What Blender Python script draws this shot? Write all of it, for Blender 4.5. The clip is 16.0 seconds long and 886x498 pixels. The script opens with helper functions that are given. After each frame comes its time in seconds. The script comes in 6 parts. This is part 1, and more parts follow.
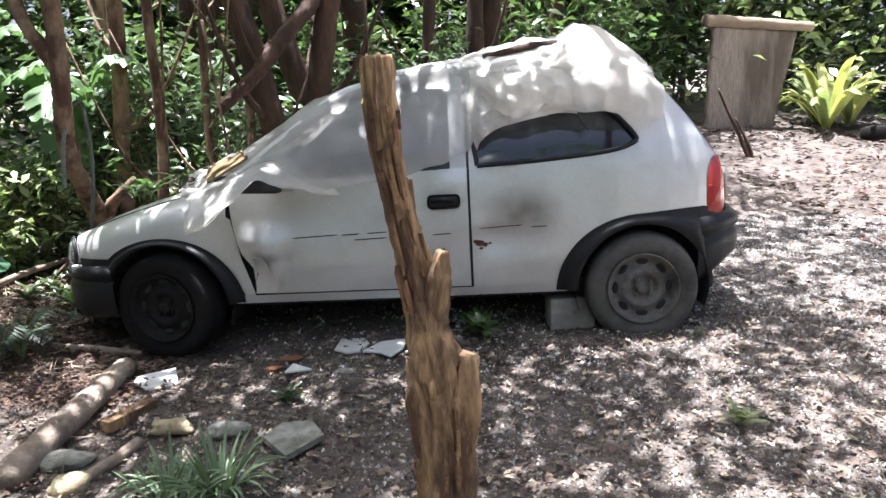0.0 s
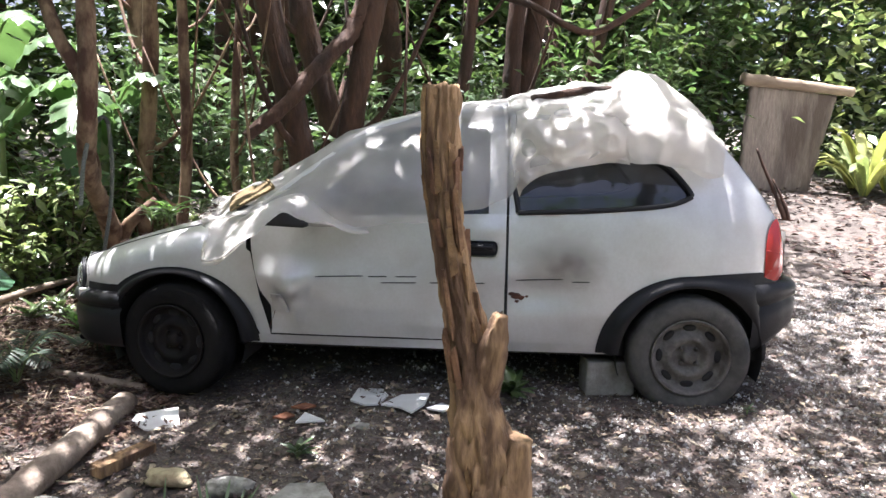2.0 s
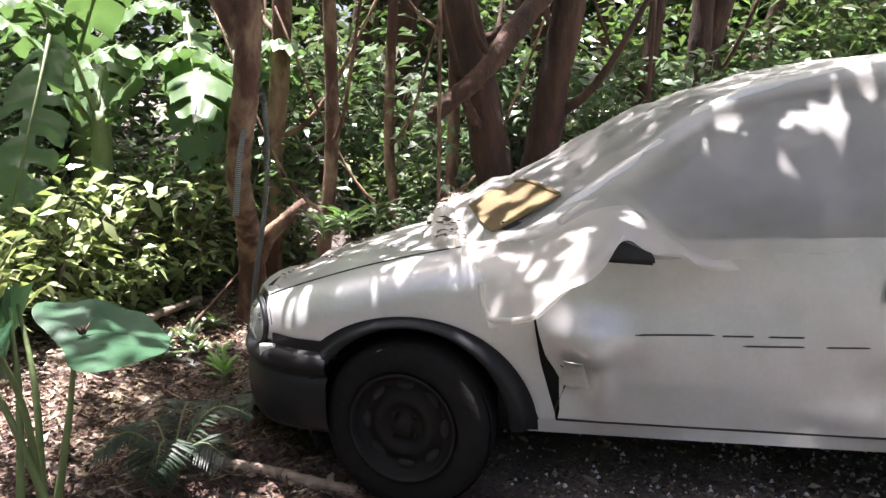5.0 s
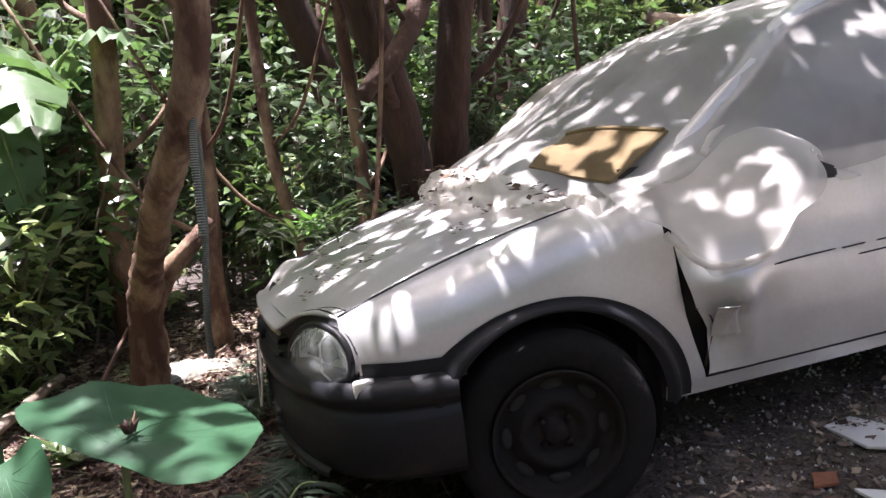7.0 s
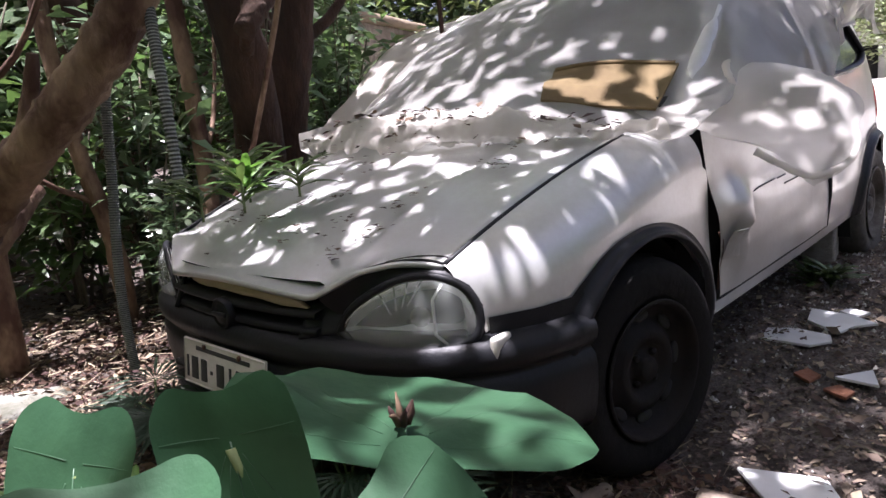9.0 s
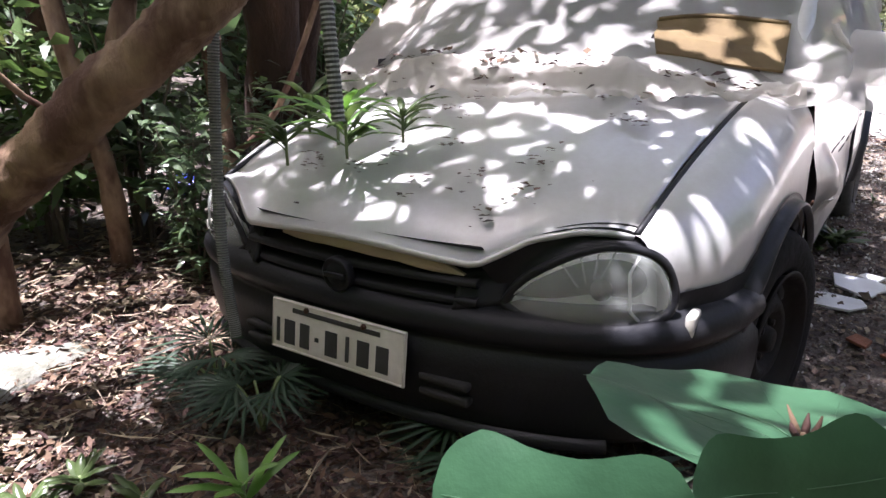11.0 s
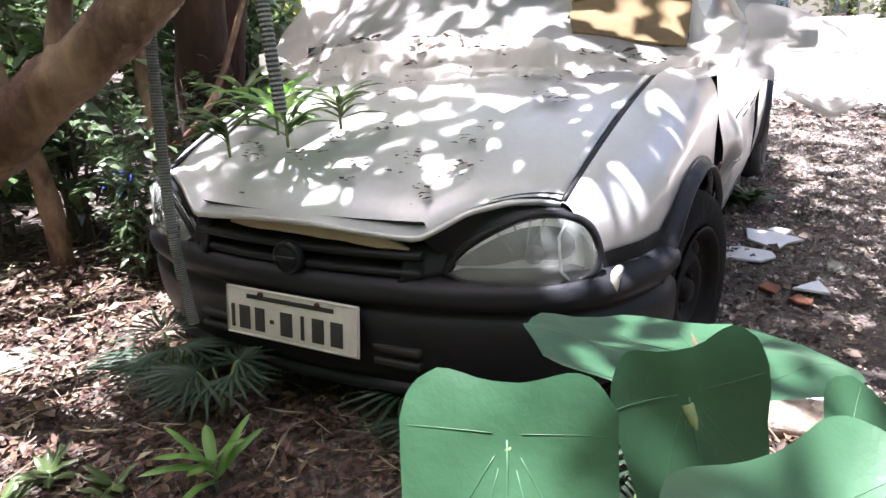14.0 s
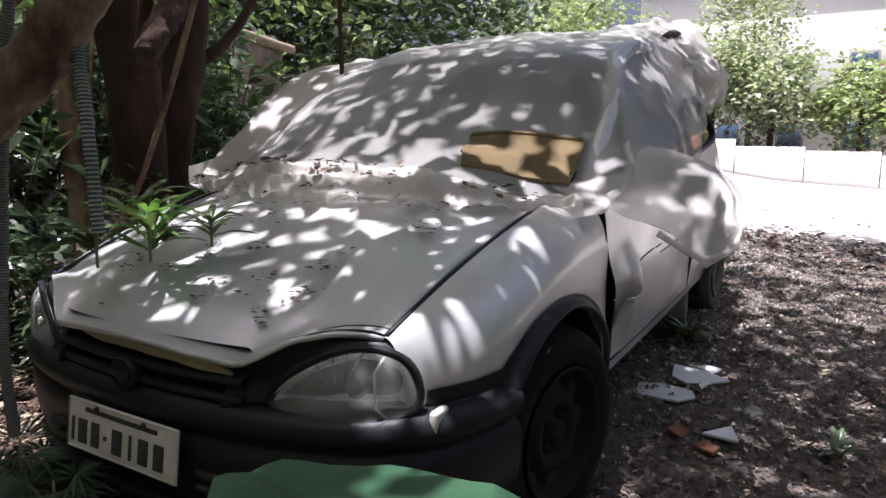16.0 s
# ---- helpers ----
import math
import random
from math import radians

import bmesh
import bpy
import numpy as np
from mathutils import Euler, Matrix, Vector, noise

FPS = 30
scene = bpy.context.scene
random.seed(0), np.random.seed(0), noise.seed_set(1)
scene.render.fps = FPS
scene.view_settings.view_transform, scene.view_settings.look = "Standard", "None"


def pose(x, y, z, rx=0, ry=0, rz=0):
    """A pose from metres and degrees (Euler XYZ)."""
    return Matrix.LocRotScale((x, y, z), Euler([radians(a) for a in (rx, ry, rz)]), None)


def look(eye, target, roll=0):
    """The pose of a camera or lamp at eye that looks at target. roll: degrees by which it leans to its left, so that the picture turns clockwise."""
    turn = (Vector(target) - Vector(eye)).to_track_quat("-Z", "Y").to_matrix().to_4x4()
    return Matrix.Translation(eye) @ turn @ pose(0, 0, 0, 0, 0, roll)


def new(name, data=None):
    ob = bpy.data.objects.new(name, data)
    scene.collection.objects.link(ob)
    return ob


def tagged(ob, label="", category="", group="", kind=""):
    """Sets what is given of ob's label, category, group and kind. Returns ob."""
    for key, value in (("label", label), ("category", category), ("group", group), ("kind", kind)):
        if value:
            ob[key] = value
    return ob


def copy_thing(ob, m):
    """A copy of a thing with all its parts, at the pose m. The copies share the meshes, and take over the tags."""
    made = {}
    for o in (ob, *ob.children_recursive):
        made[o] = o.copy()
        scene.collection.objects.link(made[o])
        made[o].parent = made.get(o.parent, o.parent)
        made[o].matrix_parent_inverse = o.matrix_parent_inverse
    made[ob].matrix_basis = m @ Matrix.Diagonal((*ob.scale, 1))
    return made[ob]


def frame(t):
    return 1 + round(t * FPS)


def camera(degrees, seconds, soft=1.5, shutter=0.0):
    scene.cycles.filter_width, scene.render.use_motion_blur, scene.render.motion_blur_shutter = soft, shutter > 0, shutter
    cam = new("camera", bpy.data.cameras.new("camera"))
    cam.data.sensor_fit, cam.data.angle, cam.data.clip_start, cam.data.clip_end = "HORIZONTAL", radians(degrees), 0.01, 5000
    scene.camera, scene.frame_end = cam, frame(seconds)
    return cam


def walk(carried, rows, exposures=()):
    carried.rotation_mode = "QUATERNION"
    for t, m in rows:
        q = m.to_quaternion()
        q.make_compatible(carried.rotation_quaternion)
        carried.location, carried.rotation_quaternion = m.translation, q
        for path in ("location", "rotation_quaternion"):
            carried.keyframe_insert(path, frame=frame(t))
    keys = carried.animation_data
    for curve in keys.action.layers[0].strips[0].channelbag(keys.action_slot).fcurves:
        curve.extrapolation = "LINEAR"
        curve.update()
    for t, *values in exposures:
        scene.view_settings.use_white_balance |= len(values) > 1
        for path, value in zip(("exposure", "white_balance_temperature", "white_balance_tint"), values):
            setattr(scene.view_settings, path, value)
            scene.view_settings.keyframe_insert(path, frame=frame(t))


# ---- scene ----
cam = camera(66.0, 16.0)
PATH = [
    (0.0, pose(0.359, -4.142, 1.161, 79.30, 1.49, 2.38)),
    (0.5, pose(0.354, -4.137, 1.161, 79.49, 1.40, 3.30)),
    (1.0, pose(0.344, -4.131, 1.158, 79.00, 0.68, 4.04)),
    (1.5, pose(0.326, -4.111, 1.154, 80.11, -0.35, 3.88)),
    (2.0, pose(0.247, -3.906, 1.163, 82.55, -2.35, 4.05)),
    (2.5, pose(0.126, -3.669, 1.168, 85.07, -3.03, 5.49)),
    (3.0, pose(-0.030, -3.489, 1.184, 82.81, -5.23, 4.52)),
    (3.5, pose(-0.204, -3.312, 1.167, 82.43, -0.90, 3.41)),
    (4.0, pose(-0.377, -3.084, 1.179, 81.94, -1.52, 8.26)),
    (4.5, pose(-0.563, -2.873, 1.195, 82.65, -0.19, 6.46)),
    (5.0, pose(-0.889, -2.823, 1.150, 81.00, -1.76, 7.41)),
    (5.2, pose(-1.023, -2.768, 1.147, 82.56, 0.34, 7.68)),
    (7.3, pose(-2.100, -2.247, 0.943, 80.98, 4.29, -20.38)),
    (7.5, pose(-2.185, -2.168, 0.884, 79.58, 3.19, -22.36)),
    (8.0, pose(-2.403, -1.914, 0.802, 83.16, 8.18, -32.79)),
    (8.5, pose(-2.623, -1.741, 0.889, 77.92, 4.09, -46.80)),
    (9.0, pose(-2.759, -1.543, 0.892, 79.37, 4.89, -47.10)),
    (9.2, pose(-2.764, -1.422, 0.910, 79.55, 8.04, -46.46)),
    (11.5, pose(-3.057, -0.952, 0.945, 70.75, -1.93, -56.30)),
    (12.0, pose(-3.089, -0.903, 0.935, 68.81, -3.17, -55.17)),
    (12.5, pose(-3.104, -0.901, 0.939, 69.40, -0.32, -55.59)),
    (13.0, pose(-3.123, -0.912, 0.945, 70.46, 0.38, -55.54)),
    (13.5, pose(-3.114, -0.939, 0.956, 71.66, 2.14, -55.61)),
    (14.0, pose(-3.085, -1.041, 0.959, 71.93, 2.77, -61.63)),
    (14.5, pose(-3.011, -1.149, 0.969, 74.94, 2.86, -66.51)),
    (15.0, pose(-2.941, -1.253, 0.967, 77.25, 3.24, -63.44)),
    (15.5, pose(-2.895, -1.332, 0.982, 78.75, 2.48, -58.91)),
    (16.0, pose(-2.867, -1.379, 1.003, 80.78, -0.32, -59.27)),
]
EXPOSURES = [(0.0, 2.39, 5700, 15), (1.5, 2.43, 5750, 16), (2.5, 2.47, 5950, 19), (3.5, 2.4, 6050, 20), (5.0, 2.52, 6050, 22), (7.5, 2.1, 5850, 26), (8.0, 1.9, 5800, 26), (8.5, 1.76, 5800, 26), (9.0, 1.8, 5800, 26), (11.5, 2.18, 5750, 25), (12.4, 2.44, 5750, 24), (13.5, 2.72, 5750, 23), (14.0, 2.68, 5750, 23), (14.5, 2.18, 5750, 23), (15.0, 1.58, 5750, 23), (16.0, 1.24, 5750, 23)]
walk(cam, PATH, EXPOSURES)

# ---- light: clear sky and one high sun a little behind the car, broken up by the crowns overhead ----
SUN_DIR = Vector((-0.15, 0.10, 0.98)).normalized()
world = bpy.data.worlds.new("world")
scene.world = world
world.use_nodes = True
wn = world.node_tree
sky = wn.nodes.new("ShaderNodeTexSky")
sky.sky_type = 'NISHITA'
sky.sun_disc = False
sky.sun_elevation = math.asin(SUN_DIR.z)
sky.sun_rotation = math.atan2(SUN_DIR.x, SUN_DIR.y)
sky.air_density, sky.dust_density, sky.ozone_density = 0.8, 9.0, 0.4
wn.links.new(sky.outputs[0], wn.nodes["Background"].inputs[0])
wn.nodes["Background"].inputs[1].default_value = 0.07
sun = new("sun", bpy.data.lights.new("sun", 'SUN'))
sun.data.energy, sun.data.angle, sun.data.color = 5.0, radians(0.53), (1.0, 0.95, 0.86)
sun.matrix_world = look(SUN_DIR * 30, (0, 0, 0))


# ---- small builders ----
def ground_z(x, y):
    xx = min(max(x, -3.5), 2.5)
    return .04 + .03 * xx + .06 * (y + .8) + .09 * max(0, y - 1) * (1 if y < 9 else 9 / y) - .032 * max(0, x - 3) * (1 if x < 30 else 30 / x) - .052 * math.exp(-((x + 1.25) / .6) ** 2 - ((y + .90) / .50) ** 2)


def finish(name, bm, mat, smooth=True):
    me = bpy.data.meshes.new(name)
    bm.to_mesh(me)
    bm.free()
    for m in (mat if isinstance(mat, (list, tuple)) else [mat]):
        me.materials.append(m)
    if smooth:
        me.polygons.foreach_set("use_smooth", [True] * len(me.polygons))
    return me


def part(name, bm, mat, parent=None, label="", smooth=True):
    ob = new(name, finish(name, bm, mat, smooth))
    ob.parent = parent
    return tagged(ob, label)


def thing(name, label, category, group="", at=None):
    ob = new(name)
    ob.empty_display_size = 0.1
    if at is not None:
        ob.matrix_world = at
    return tagged(ob, label, category, group)


def single(name, bm, mat, label, category, group="", kind="", smooth=True, at=None):
    ob = part(name, bm, mat, None, "", smooth)
    if at is not None:
        ob.matrix_world = at
    return tagged(ob, label, category, group, kind)


def grid(fn, us, vs, keep=None, solid=0.0):
    """A sheet of quads fn(u, v) over two lists; keep(u, v) drops quads by their middle."""
    bm = bmesh.new()
    rows = [[bm.verts.new(fn(u, v)) for v in vs] for u in us]
    for i in range(len(us) - 1):
        for j in range(len(vs) - 1):
            if keep is None or keep((us[i] + us[i + 1]) / 2, (vs[j] + vs[j + 1]) / 2):
                bm.faces.new((rows[i][j], rows[i + 1][j], rows[i + 1][j + 1], rows[i][j + 1]))
    loose = [v for v in bm.verts if not v.link_faces]
    bmesh.ops.delete(bm, geom=loose, context='VERTS')
    if solid:
        bmesh.ops.solidify(bm, geom=bm.faces[:], thickness=solid)
    return bm


def lin(a, b, n):
    return [a + (b - a) * i / (n - 1) for i in range(n)]


def tube(points, radii, sides=12, rough=0.0, seed=0, cap=True, freq=6.0, bm=None):
    """A bent, tapered round bar through points; rough pushes its skin in and out."""
    bm = bm or bmesh.new()
    pts = [Vector(p) for p in points]
    if isinstance(radii, (int, float)):
        radii = [radii] * len(pts)
    rings = []
    ref = Vector((0.31, 0.17, 0.93))
    for i, p in enumerate(pts):
        d = (pts[min(i + 1, len(pts) - 1)] - pts[max(i - 1, 0)]).normalized()
        a = d.cross(ref)
        if a.length < 0.2:
            a = d.cross(Vector((1, 0, 0)))
        a.normalize()
        b = d.cross(a)
        ring = []
        for k in range(sides):
            w = 2 * math.pi * k / sides
            o = a * math.cos(w) + b * math.sin(w)
            q = p + o * radii[i]
            if rough:
                q = p + o * radii[i] * (1 + rough * noise.noise(Vector((o.x * 1.5, o.y * 1.5, i * .35 + seed * 7.1)) * freq * .3) + rough * .6 * noise.noise(q * freq + Vector((seed, 0, 0))))
            ring.append(bm.verts.new(q))
        rings.append(ring)
    for r, s in zip(rings, rings[1:]):
        for k in range(sides):
            bm.faces.new((r[k], r[(k + 1) % sides], s[(k + 1) % sides], s[k]))
    if cap:
        bm.faces.new(rings[0][::-1])
        bm.faces.new(rings[-1])
    return bm


def spline(ctrl, n):
    """n points of a smooth line through the control points."""
    c = [Vector(p) for p in ctrl]
    c = [2 * c[0] - c[1]] + c + [2 * c[-1] - c[-2]]
    out = []
    m = len(c) - 3
    for i in range(n):
        t = i / (n - 1) * m
        k = min(int(t), m - 1)
        u = t - k
        p0, p1, p2, p3 = c[k:k + 4]
        out.append(.5 * ((2 * p1) + (p2 - p0) * u + (2 * p0 - 5 * p1 + 4 * p2 - p3) * u * u + (3 * p1 - p0 - 3 * p2 + p3) * u ** 3))
    return out


def box(size, bevel=0.01, at=(0, 0, 0), seg=2, bm=None):
    bm2 = bmesh.new()
    bmesh.ops.create_cube(bm2, size=1)
    for v in bm2.verts:
        v.co = Vector((v.co.x * size[0], v.co.y * size[1], v.co.z * size[2])) + Vector(at)
    if bevel:
        bmesh.ops.bevel(bm2, geom=bm2.edges[:], offset=bevel, segments=seg, affect='EDGES', profile=.6)
    if bm is None:
        return bm2
    tmp = bpy.data.meshes.new("tmp")
    bm2.to_mesh(tmp)
    bm2.free()
    bm.from_mesh(tmp)
    bpy.data.meshes.remove(tmp)
    return bm


def lathe(profile, sides=40, axis='y', closed=False):
    """Turns (radius, along) pairs round the y axis."""
    bm = bmesh.new()
    rings = []
    for r, h in profile:
        rings.append([bm.verts.new((r * math.cos(2 * math.pi * k / sides), h, r * math.sin(2 * math.pi * k / sides))) for k in range(sides)])
    pairs = list(zip(rings, rings[1:])) + ([(rings[-1], rings[0])] if closed else [])
    for r, s in pairs:
        for k in range(sides):
            bm.faces.new((r[k], s[k], s[(k + 1) % sides], r[(k + 1) % sides]))
    bmesh.ops.recalc_face_normals(bm, faces=bm.faces[:])
    return bm


def interp(x, xs, ys):
    return float(np.interp(x, xs, ys))


# ---- materials ----
def material(name, color, rough=.6, metal=0.0, grain=(30.0, .15), stain=(3.0, .2), bump=(40.0, .2), dark=None, coat=0.0, spec=.5, translucent=0.0, island=0.0, per_object=0.0, stretch=None):
    """A node material: base colour varied by fine grain and broad stains, with bump."""
    m = bpy.data.materials.new(name)
    m.use_nodes = True
    nt = m.node_tree
    N, L = nt.nodes.new, nt.links.new
    b = nt.nodes["Principled BSDF"]
    b.inputs["Roughness"].default_value, b.inputs["Metallic"].default_value = rough, metal
    b.inputs["Coat Weight"].default_value = coat
    b.inputs["Specular IOR Level"].default_value = spec
    co = N("ShaderNodeTexCoord")
    vec = co.outputs["Object"]
    if stretch:
        mp = N("ShaderNodeMapping")
        mp.inputs["Scale"].default_value = stretch
        L(vec, mp.inputs["Vector"])
        vec = mp.outputs[0]
    dark = dark or tuple(c * .45 for c in color)

    def tex(scale, detail=6, r=.6):
        t = N("ShaderNodeTexNoise")
        t.inputs["Scale"].default_value, t.inputs["Detail"].default_value, t.inputs["Roughness"].default_value = scale, detail, r
        L(vec, t.inputs["Vector"])
        return t.outputs["Fac"]

    def mix(fac, a, bb, blend='MIX'):
        x = N("ShaderNodeMix")
        x.data_type, x.blend_type = 'RGBA', blend
        for sock, val in ((x.inputs[0], fac), (x.inputs[6], a), (x.inputs[7], bb)):
            if isinstance(val, (int, float)):
                sock.default_value = val
            elif isinstance(val, tuple):
                sock.default_value = (*val[:3], 1)
            else:
                L(val, sock)
        return x.outputs[2]

    def ramp(fac, lo, hi, top=1.0):
        r = N("ShaderNodeMapRange")
        r.inputs[1].default_value, r.inputs[2].default_value, r.inputs[4].default_value = lo, hi, top
        L(fac, r.inputs[0])
        return r.outputs[0]
    g1, s1 = tex(grain[0]), tex(stain[0], 4)
    col = mix(ramp(s1, .42, .72, stain[1] * 2), color, dark)
    col = mix(ramp(g1, .35, .7, grain[1] * 2), col, mix(.6, col, dark))
    if island or per_object:
        src = N("ShaderNodeNewGeometry").outputs["Random Per Island"] if island else N("ShaderNodeObjectInfo").outputs["Random"]
        hs = N("ShaderNodeHueSaturation")
        amt = island or per_object
        mr = N("ShaderNodeMapRange")
        mr.inputs[3].default_value, mr.inputs[4].default_value = 1 - amt, 1 + amt
        L(src, mr.inputs[0])
        L(mr.outputs[0], hs.inputs["Value"])
        mh = N("ShaderNodeMapRange")
        mh.inputs[3].default_value, mh.inputs[4].default_value = .5 - amt * .06, .5 + amt * .05
        L(src, mh.inputs[0])
        L(mh.outputs[0], hs.inputs["Hue"])
        L(col, hs.inputs["Color"])
        col = hs.outputs[0]
    L(col, b.inputs["Base Color"])
    rr = N("ShaderNodeMapRange")
    rr.inputs[3].default_value, rr.inputs[4].default_value = max(rough - .12, .02), min(rough + .15, 1)
    L(s1, rr.inputs[0])
    L(rr.outputs[0], b.inputs["Roughness"])
    if bump[1]:
        bp = N("ShaderNodeBump")
        bp.inputs["Strength"].default_value, bp.inputs["Distance"].default_value = bump[1], .02
        L(tex(bump[0]), bp.inputs["Height"])
        L(bp.outputs[0], b.inputs["Normal"])
    if translucent:
        tr = N("ShaderNodeBsdfTranslucent")
        L(mix(1.0, col, (1.25, 1.35, .85), 'MULTIPLY'), tr.inputs["Color"])
        ms = N("ShaderNodeMixShader")
        ms.inputs[0].default_value = translucent
        L(b.outputs[0], ms.inputs[1])
        L(tr.outputs[0], ms.inputs[2])
        L(ms.outputs[0], nt.nodes["Material Output"].inputs["Surface"])
    return m


PAINT = material("silver_paint", (.63, .63, .62), .34, .38, (70, .14), (2.6, .24), (3.0, .03), (.38, .355, .31), coat=.25)
PLASTIC = material("black_plastic", (.013, .0138, .017), .42, 0, (60, .25), (5, .4), (90, .10), (.013, .0125, .0125), spec=.22)
# rubber darkened in colour for the shade round the front wheels
RUBBER_SHADED = material("shaded_tyre_rubber", (.009, .0088, .0085), .9, 0, (50, .3), (6, .4), (40, .3), (.018, .016, .015), spec=.15)
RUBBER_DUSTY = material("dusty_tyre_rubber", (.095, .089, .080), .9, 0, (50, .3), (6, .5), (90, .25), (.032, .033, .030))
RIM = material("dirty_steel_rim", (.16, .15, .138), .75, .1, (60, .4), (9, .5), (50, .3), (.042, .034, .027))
# front rim colour also carries the shade under the arch
RIM_SHADED = material("shaded_black_rim", (.011, .0105, .011), .7, .1, (60, .3), (9, .4), (50, .2), (.018, .013, .010), spec=.2)
RUST = material("rusted_steel", (.13, .055, .03), .9, 0, (50, .4), (12, .5), (60, .5), (.03, .018, .014))
DARK = material("dark_interior", (.02, .019, .018), .9, 0, (30, .2), (5, .2), (20, .1), (.01, .01, .01))
BARK = material("brown_bark", (.076, .035, .018), .9, 0, (30, .5), (5, .6), (24, 1.0), (.024, .013, .009), stretch=(1, 1, .35))
BARKFLAKE = material("dark_bark_flake", (.31, .18, .085), .85, 0, (40, .4), (11, .5), (30, .8), (.05, .026, .015), per_object=.28)
BARK_MOTTLED = material("mottled_peeling_bark", (.27, .18, .11), .8, 0, (26, .45), (7, 1.0), (16, 1.0), (.075, .034, .020), stretch=(1, 1, .5))
STUMPWOOD = material("weathered_stump_wood", (.42, .27, .14), .88, 0, (44, .6), (14, 1.0), (30, 1.0), (.11, .064, .036), stretch=(1, 1, .25))
LITTER = material("leaf_litter_soil", (.20, .168, .145), .95, 0, (95, .7), (2.5, .5), (80, 1.0), (.03, .022, .018))


def glass(name, tint, rough, alpha):
    """Dusty glazing: a glossy tinted film over a see-through part."""
    m = bpy.data.materials.new(name)
    m.use_nodes = True
    nt = m.node_tree
    b = nt.nodes["Principled BSDF"]
    b.inputs["Base Color"].default_value, b.inputs["Roughness"].default_value = (*tint, 1), rough
    b.inputs["Specular IOR Level"].default_value = .8
    t = nt.nodes.new("ShaderNodeBsdfTransparent")
    x = nt.nodes.new("ShaderNodeMixShader")
    x.inputs[0].default_value = alpha
    nt.links.new(t.outputs[0], x.inputs[1])
    nt.links.new(b.outputs[0], x.inputs[2])
    nt.links.new(x.outputs[0], nt.nodes["Material Output"].inputs["Surface"])
    return m


DARKGLASS = glass("tinted_glass", (.012, .014, .016), .06, .88)
LAMPGLASS = glass("lamp_lens_glass", (.50, .53, .50), .14, .36)
WINDSCREEN = glass("windscreen_glass", (.05, .06, .06), .08, .30)
CHROME = material("dull_reflector", (.80, .82, .80), .28, .25, (40, .1), (5, .2), (30, .05), (.35, .34, .30))
REDLENS = material("red_lens", (.42, .03, .025), .22, 0, (60, .1), (8, .2), (80, .05), (.22, .02, .018), coat=.4)
CARD = material("yellow_cardboard", (.155, .108, .043), .85, 0, (40, .2), (5, .4), (30, .15), (.11, .075, .035))
PLATE = material("number_plate_grey", (.62, .60, .54), .45, .1, (60, .15), (9, .25), (60, .08), (.38, .35, .29))
INK = material("plate_black", (.03, .03, .03), .6, 0, (40, .1), (8, .1), (40, .05))
MUD = material("tan_foam", (.42, .34, .24), .95, 0, (40, .15), (9, .25), (60, .3), (.33, .26, .19))


def sheet_material(name, clear, lo, hi):
    """Thin milky plastic film with grey dust: part see-through, part translucent."""
    m = bpy.data.materials.new(name)
    m.use_nodes = True
    nt = m.node_tree
    N, L = nt.nodes.new, nt.links.new
    b = nt.nodes["Principled BSDF"]
    b.inputs["Roughness"].default_value = .38
    co = N("ShaderNodeTexCoord")
    t = N("ShaderNodeTexNoise")
    t.inputs["Scale"].default_value, t.inputs["Detail"].default_value = 3.5, 7
    L(co.outputs["Object"], t.inputs["Vector"])
    r = N("ShaderNodeValToRGB")
    r.color_ramp.elements[0].position, r.color_ramp.elements[0].color = .30, (*lo, 1)
    r.color_ramp.elements[1].position, r.color_ramp.elements[1].color = .62, (*hi, 1)
    L(t.outputs["Fac"], r.inputs[0])
    L(r.outputs[0], b.inputs["Base Color"])
    tl = N("ShaderNodeBsdfTranslucent")
    L(r.outputs[0], tl.inputs["Color"])
    tp = N("ShaderNodeBsdfTransparent")
    m1, m2 = N("ShaderNodeMixShader"), N("ShaderNodeMixShader")
    m1.inputs[0].default_value, m2.inputs[0].default_value = .38, clear
    L(b.outputs[0], m1.inputs[1])
    L(tl.outputs[0], m1.inputs[2])
    L(m1.outputs[0], m2.inputs[1])
    L(tp.outputs[0], m2.inputs[2])
    L(m2.outputs[0], nt.nodes["Material Output"].inputs["Surface"])
    f = N("ShaderNodeTexNoise")
    f.inputs["Scale"].default_value, f.inputs["Detail"].default_value = 14, 5
    L(co.outputs["Object"], f.inputs["Vector"])
    bp = N("ShaderNodeBump")
    bp.inputs["Strength"].default_value, bp.inputs["Distance"].default_value = .35, .015
    L(f.outputs["Fac"], bp.inputs["Height"])
    L(bp.outputs[0], b.inputs["Normal"])
    return m


SHEET = sheet_material("milky_plastic_film", .50, (.55, .535, .50), (.76, .74, .70))
SHEET_FOLDED = sheet_material("doubled_plastic_film", .17, (.55, .52, .47), (.77, .73, .67))
SHEET_HUNG = sheet_material("hung_plastic_film", .34, (.60, .575, .53), (.80, .77, .72))
# ---- ground: one sheet to the horizon, fine near the car ----
def axis_steps(a, b, step, far):
    inner = lin(a, b, int((b - a) / step) + 1)
    out, d, lo = [], step, a
    while lo > -far:
        d *= 1.35
        lo -= d
        out.append(lo)
    hi, d, up = b, step, []
    while hi < far:
        d *= 1.35
        hi += d
        up.append(hi)
    return out[::-1] + inner + up


def relief(x, y):
    p = Vector((x, y, 0))
    return .018 * noise.noise(p * 2.1) + .012 * noise.noise(p * 6.3)


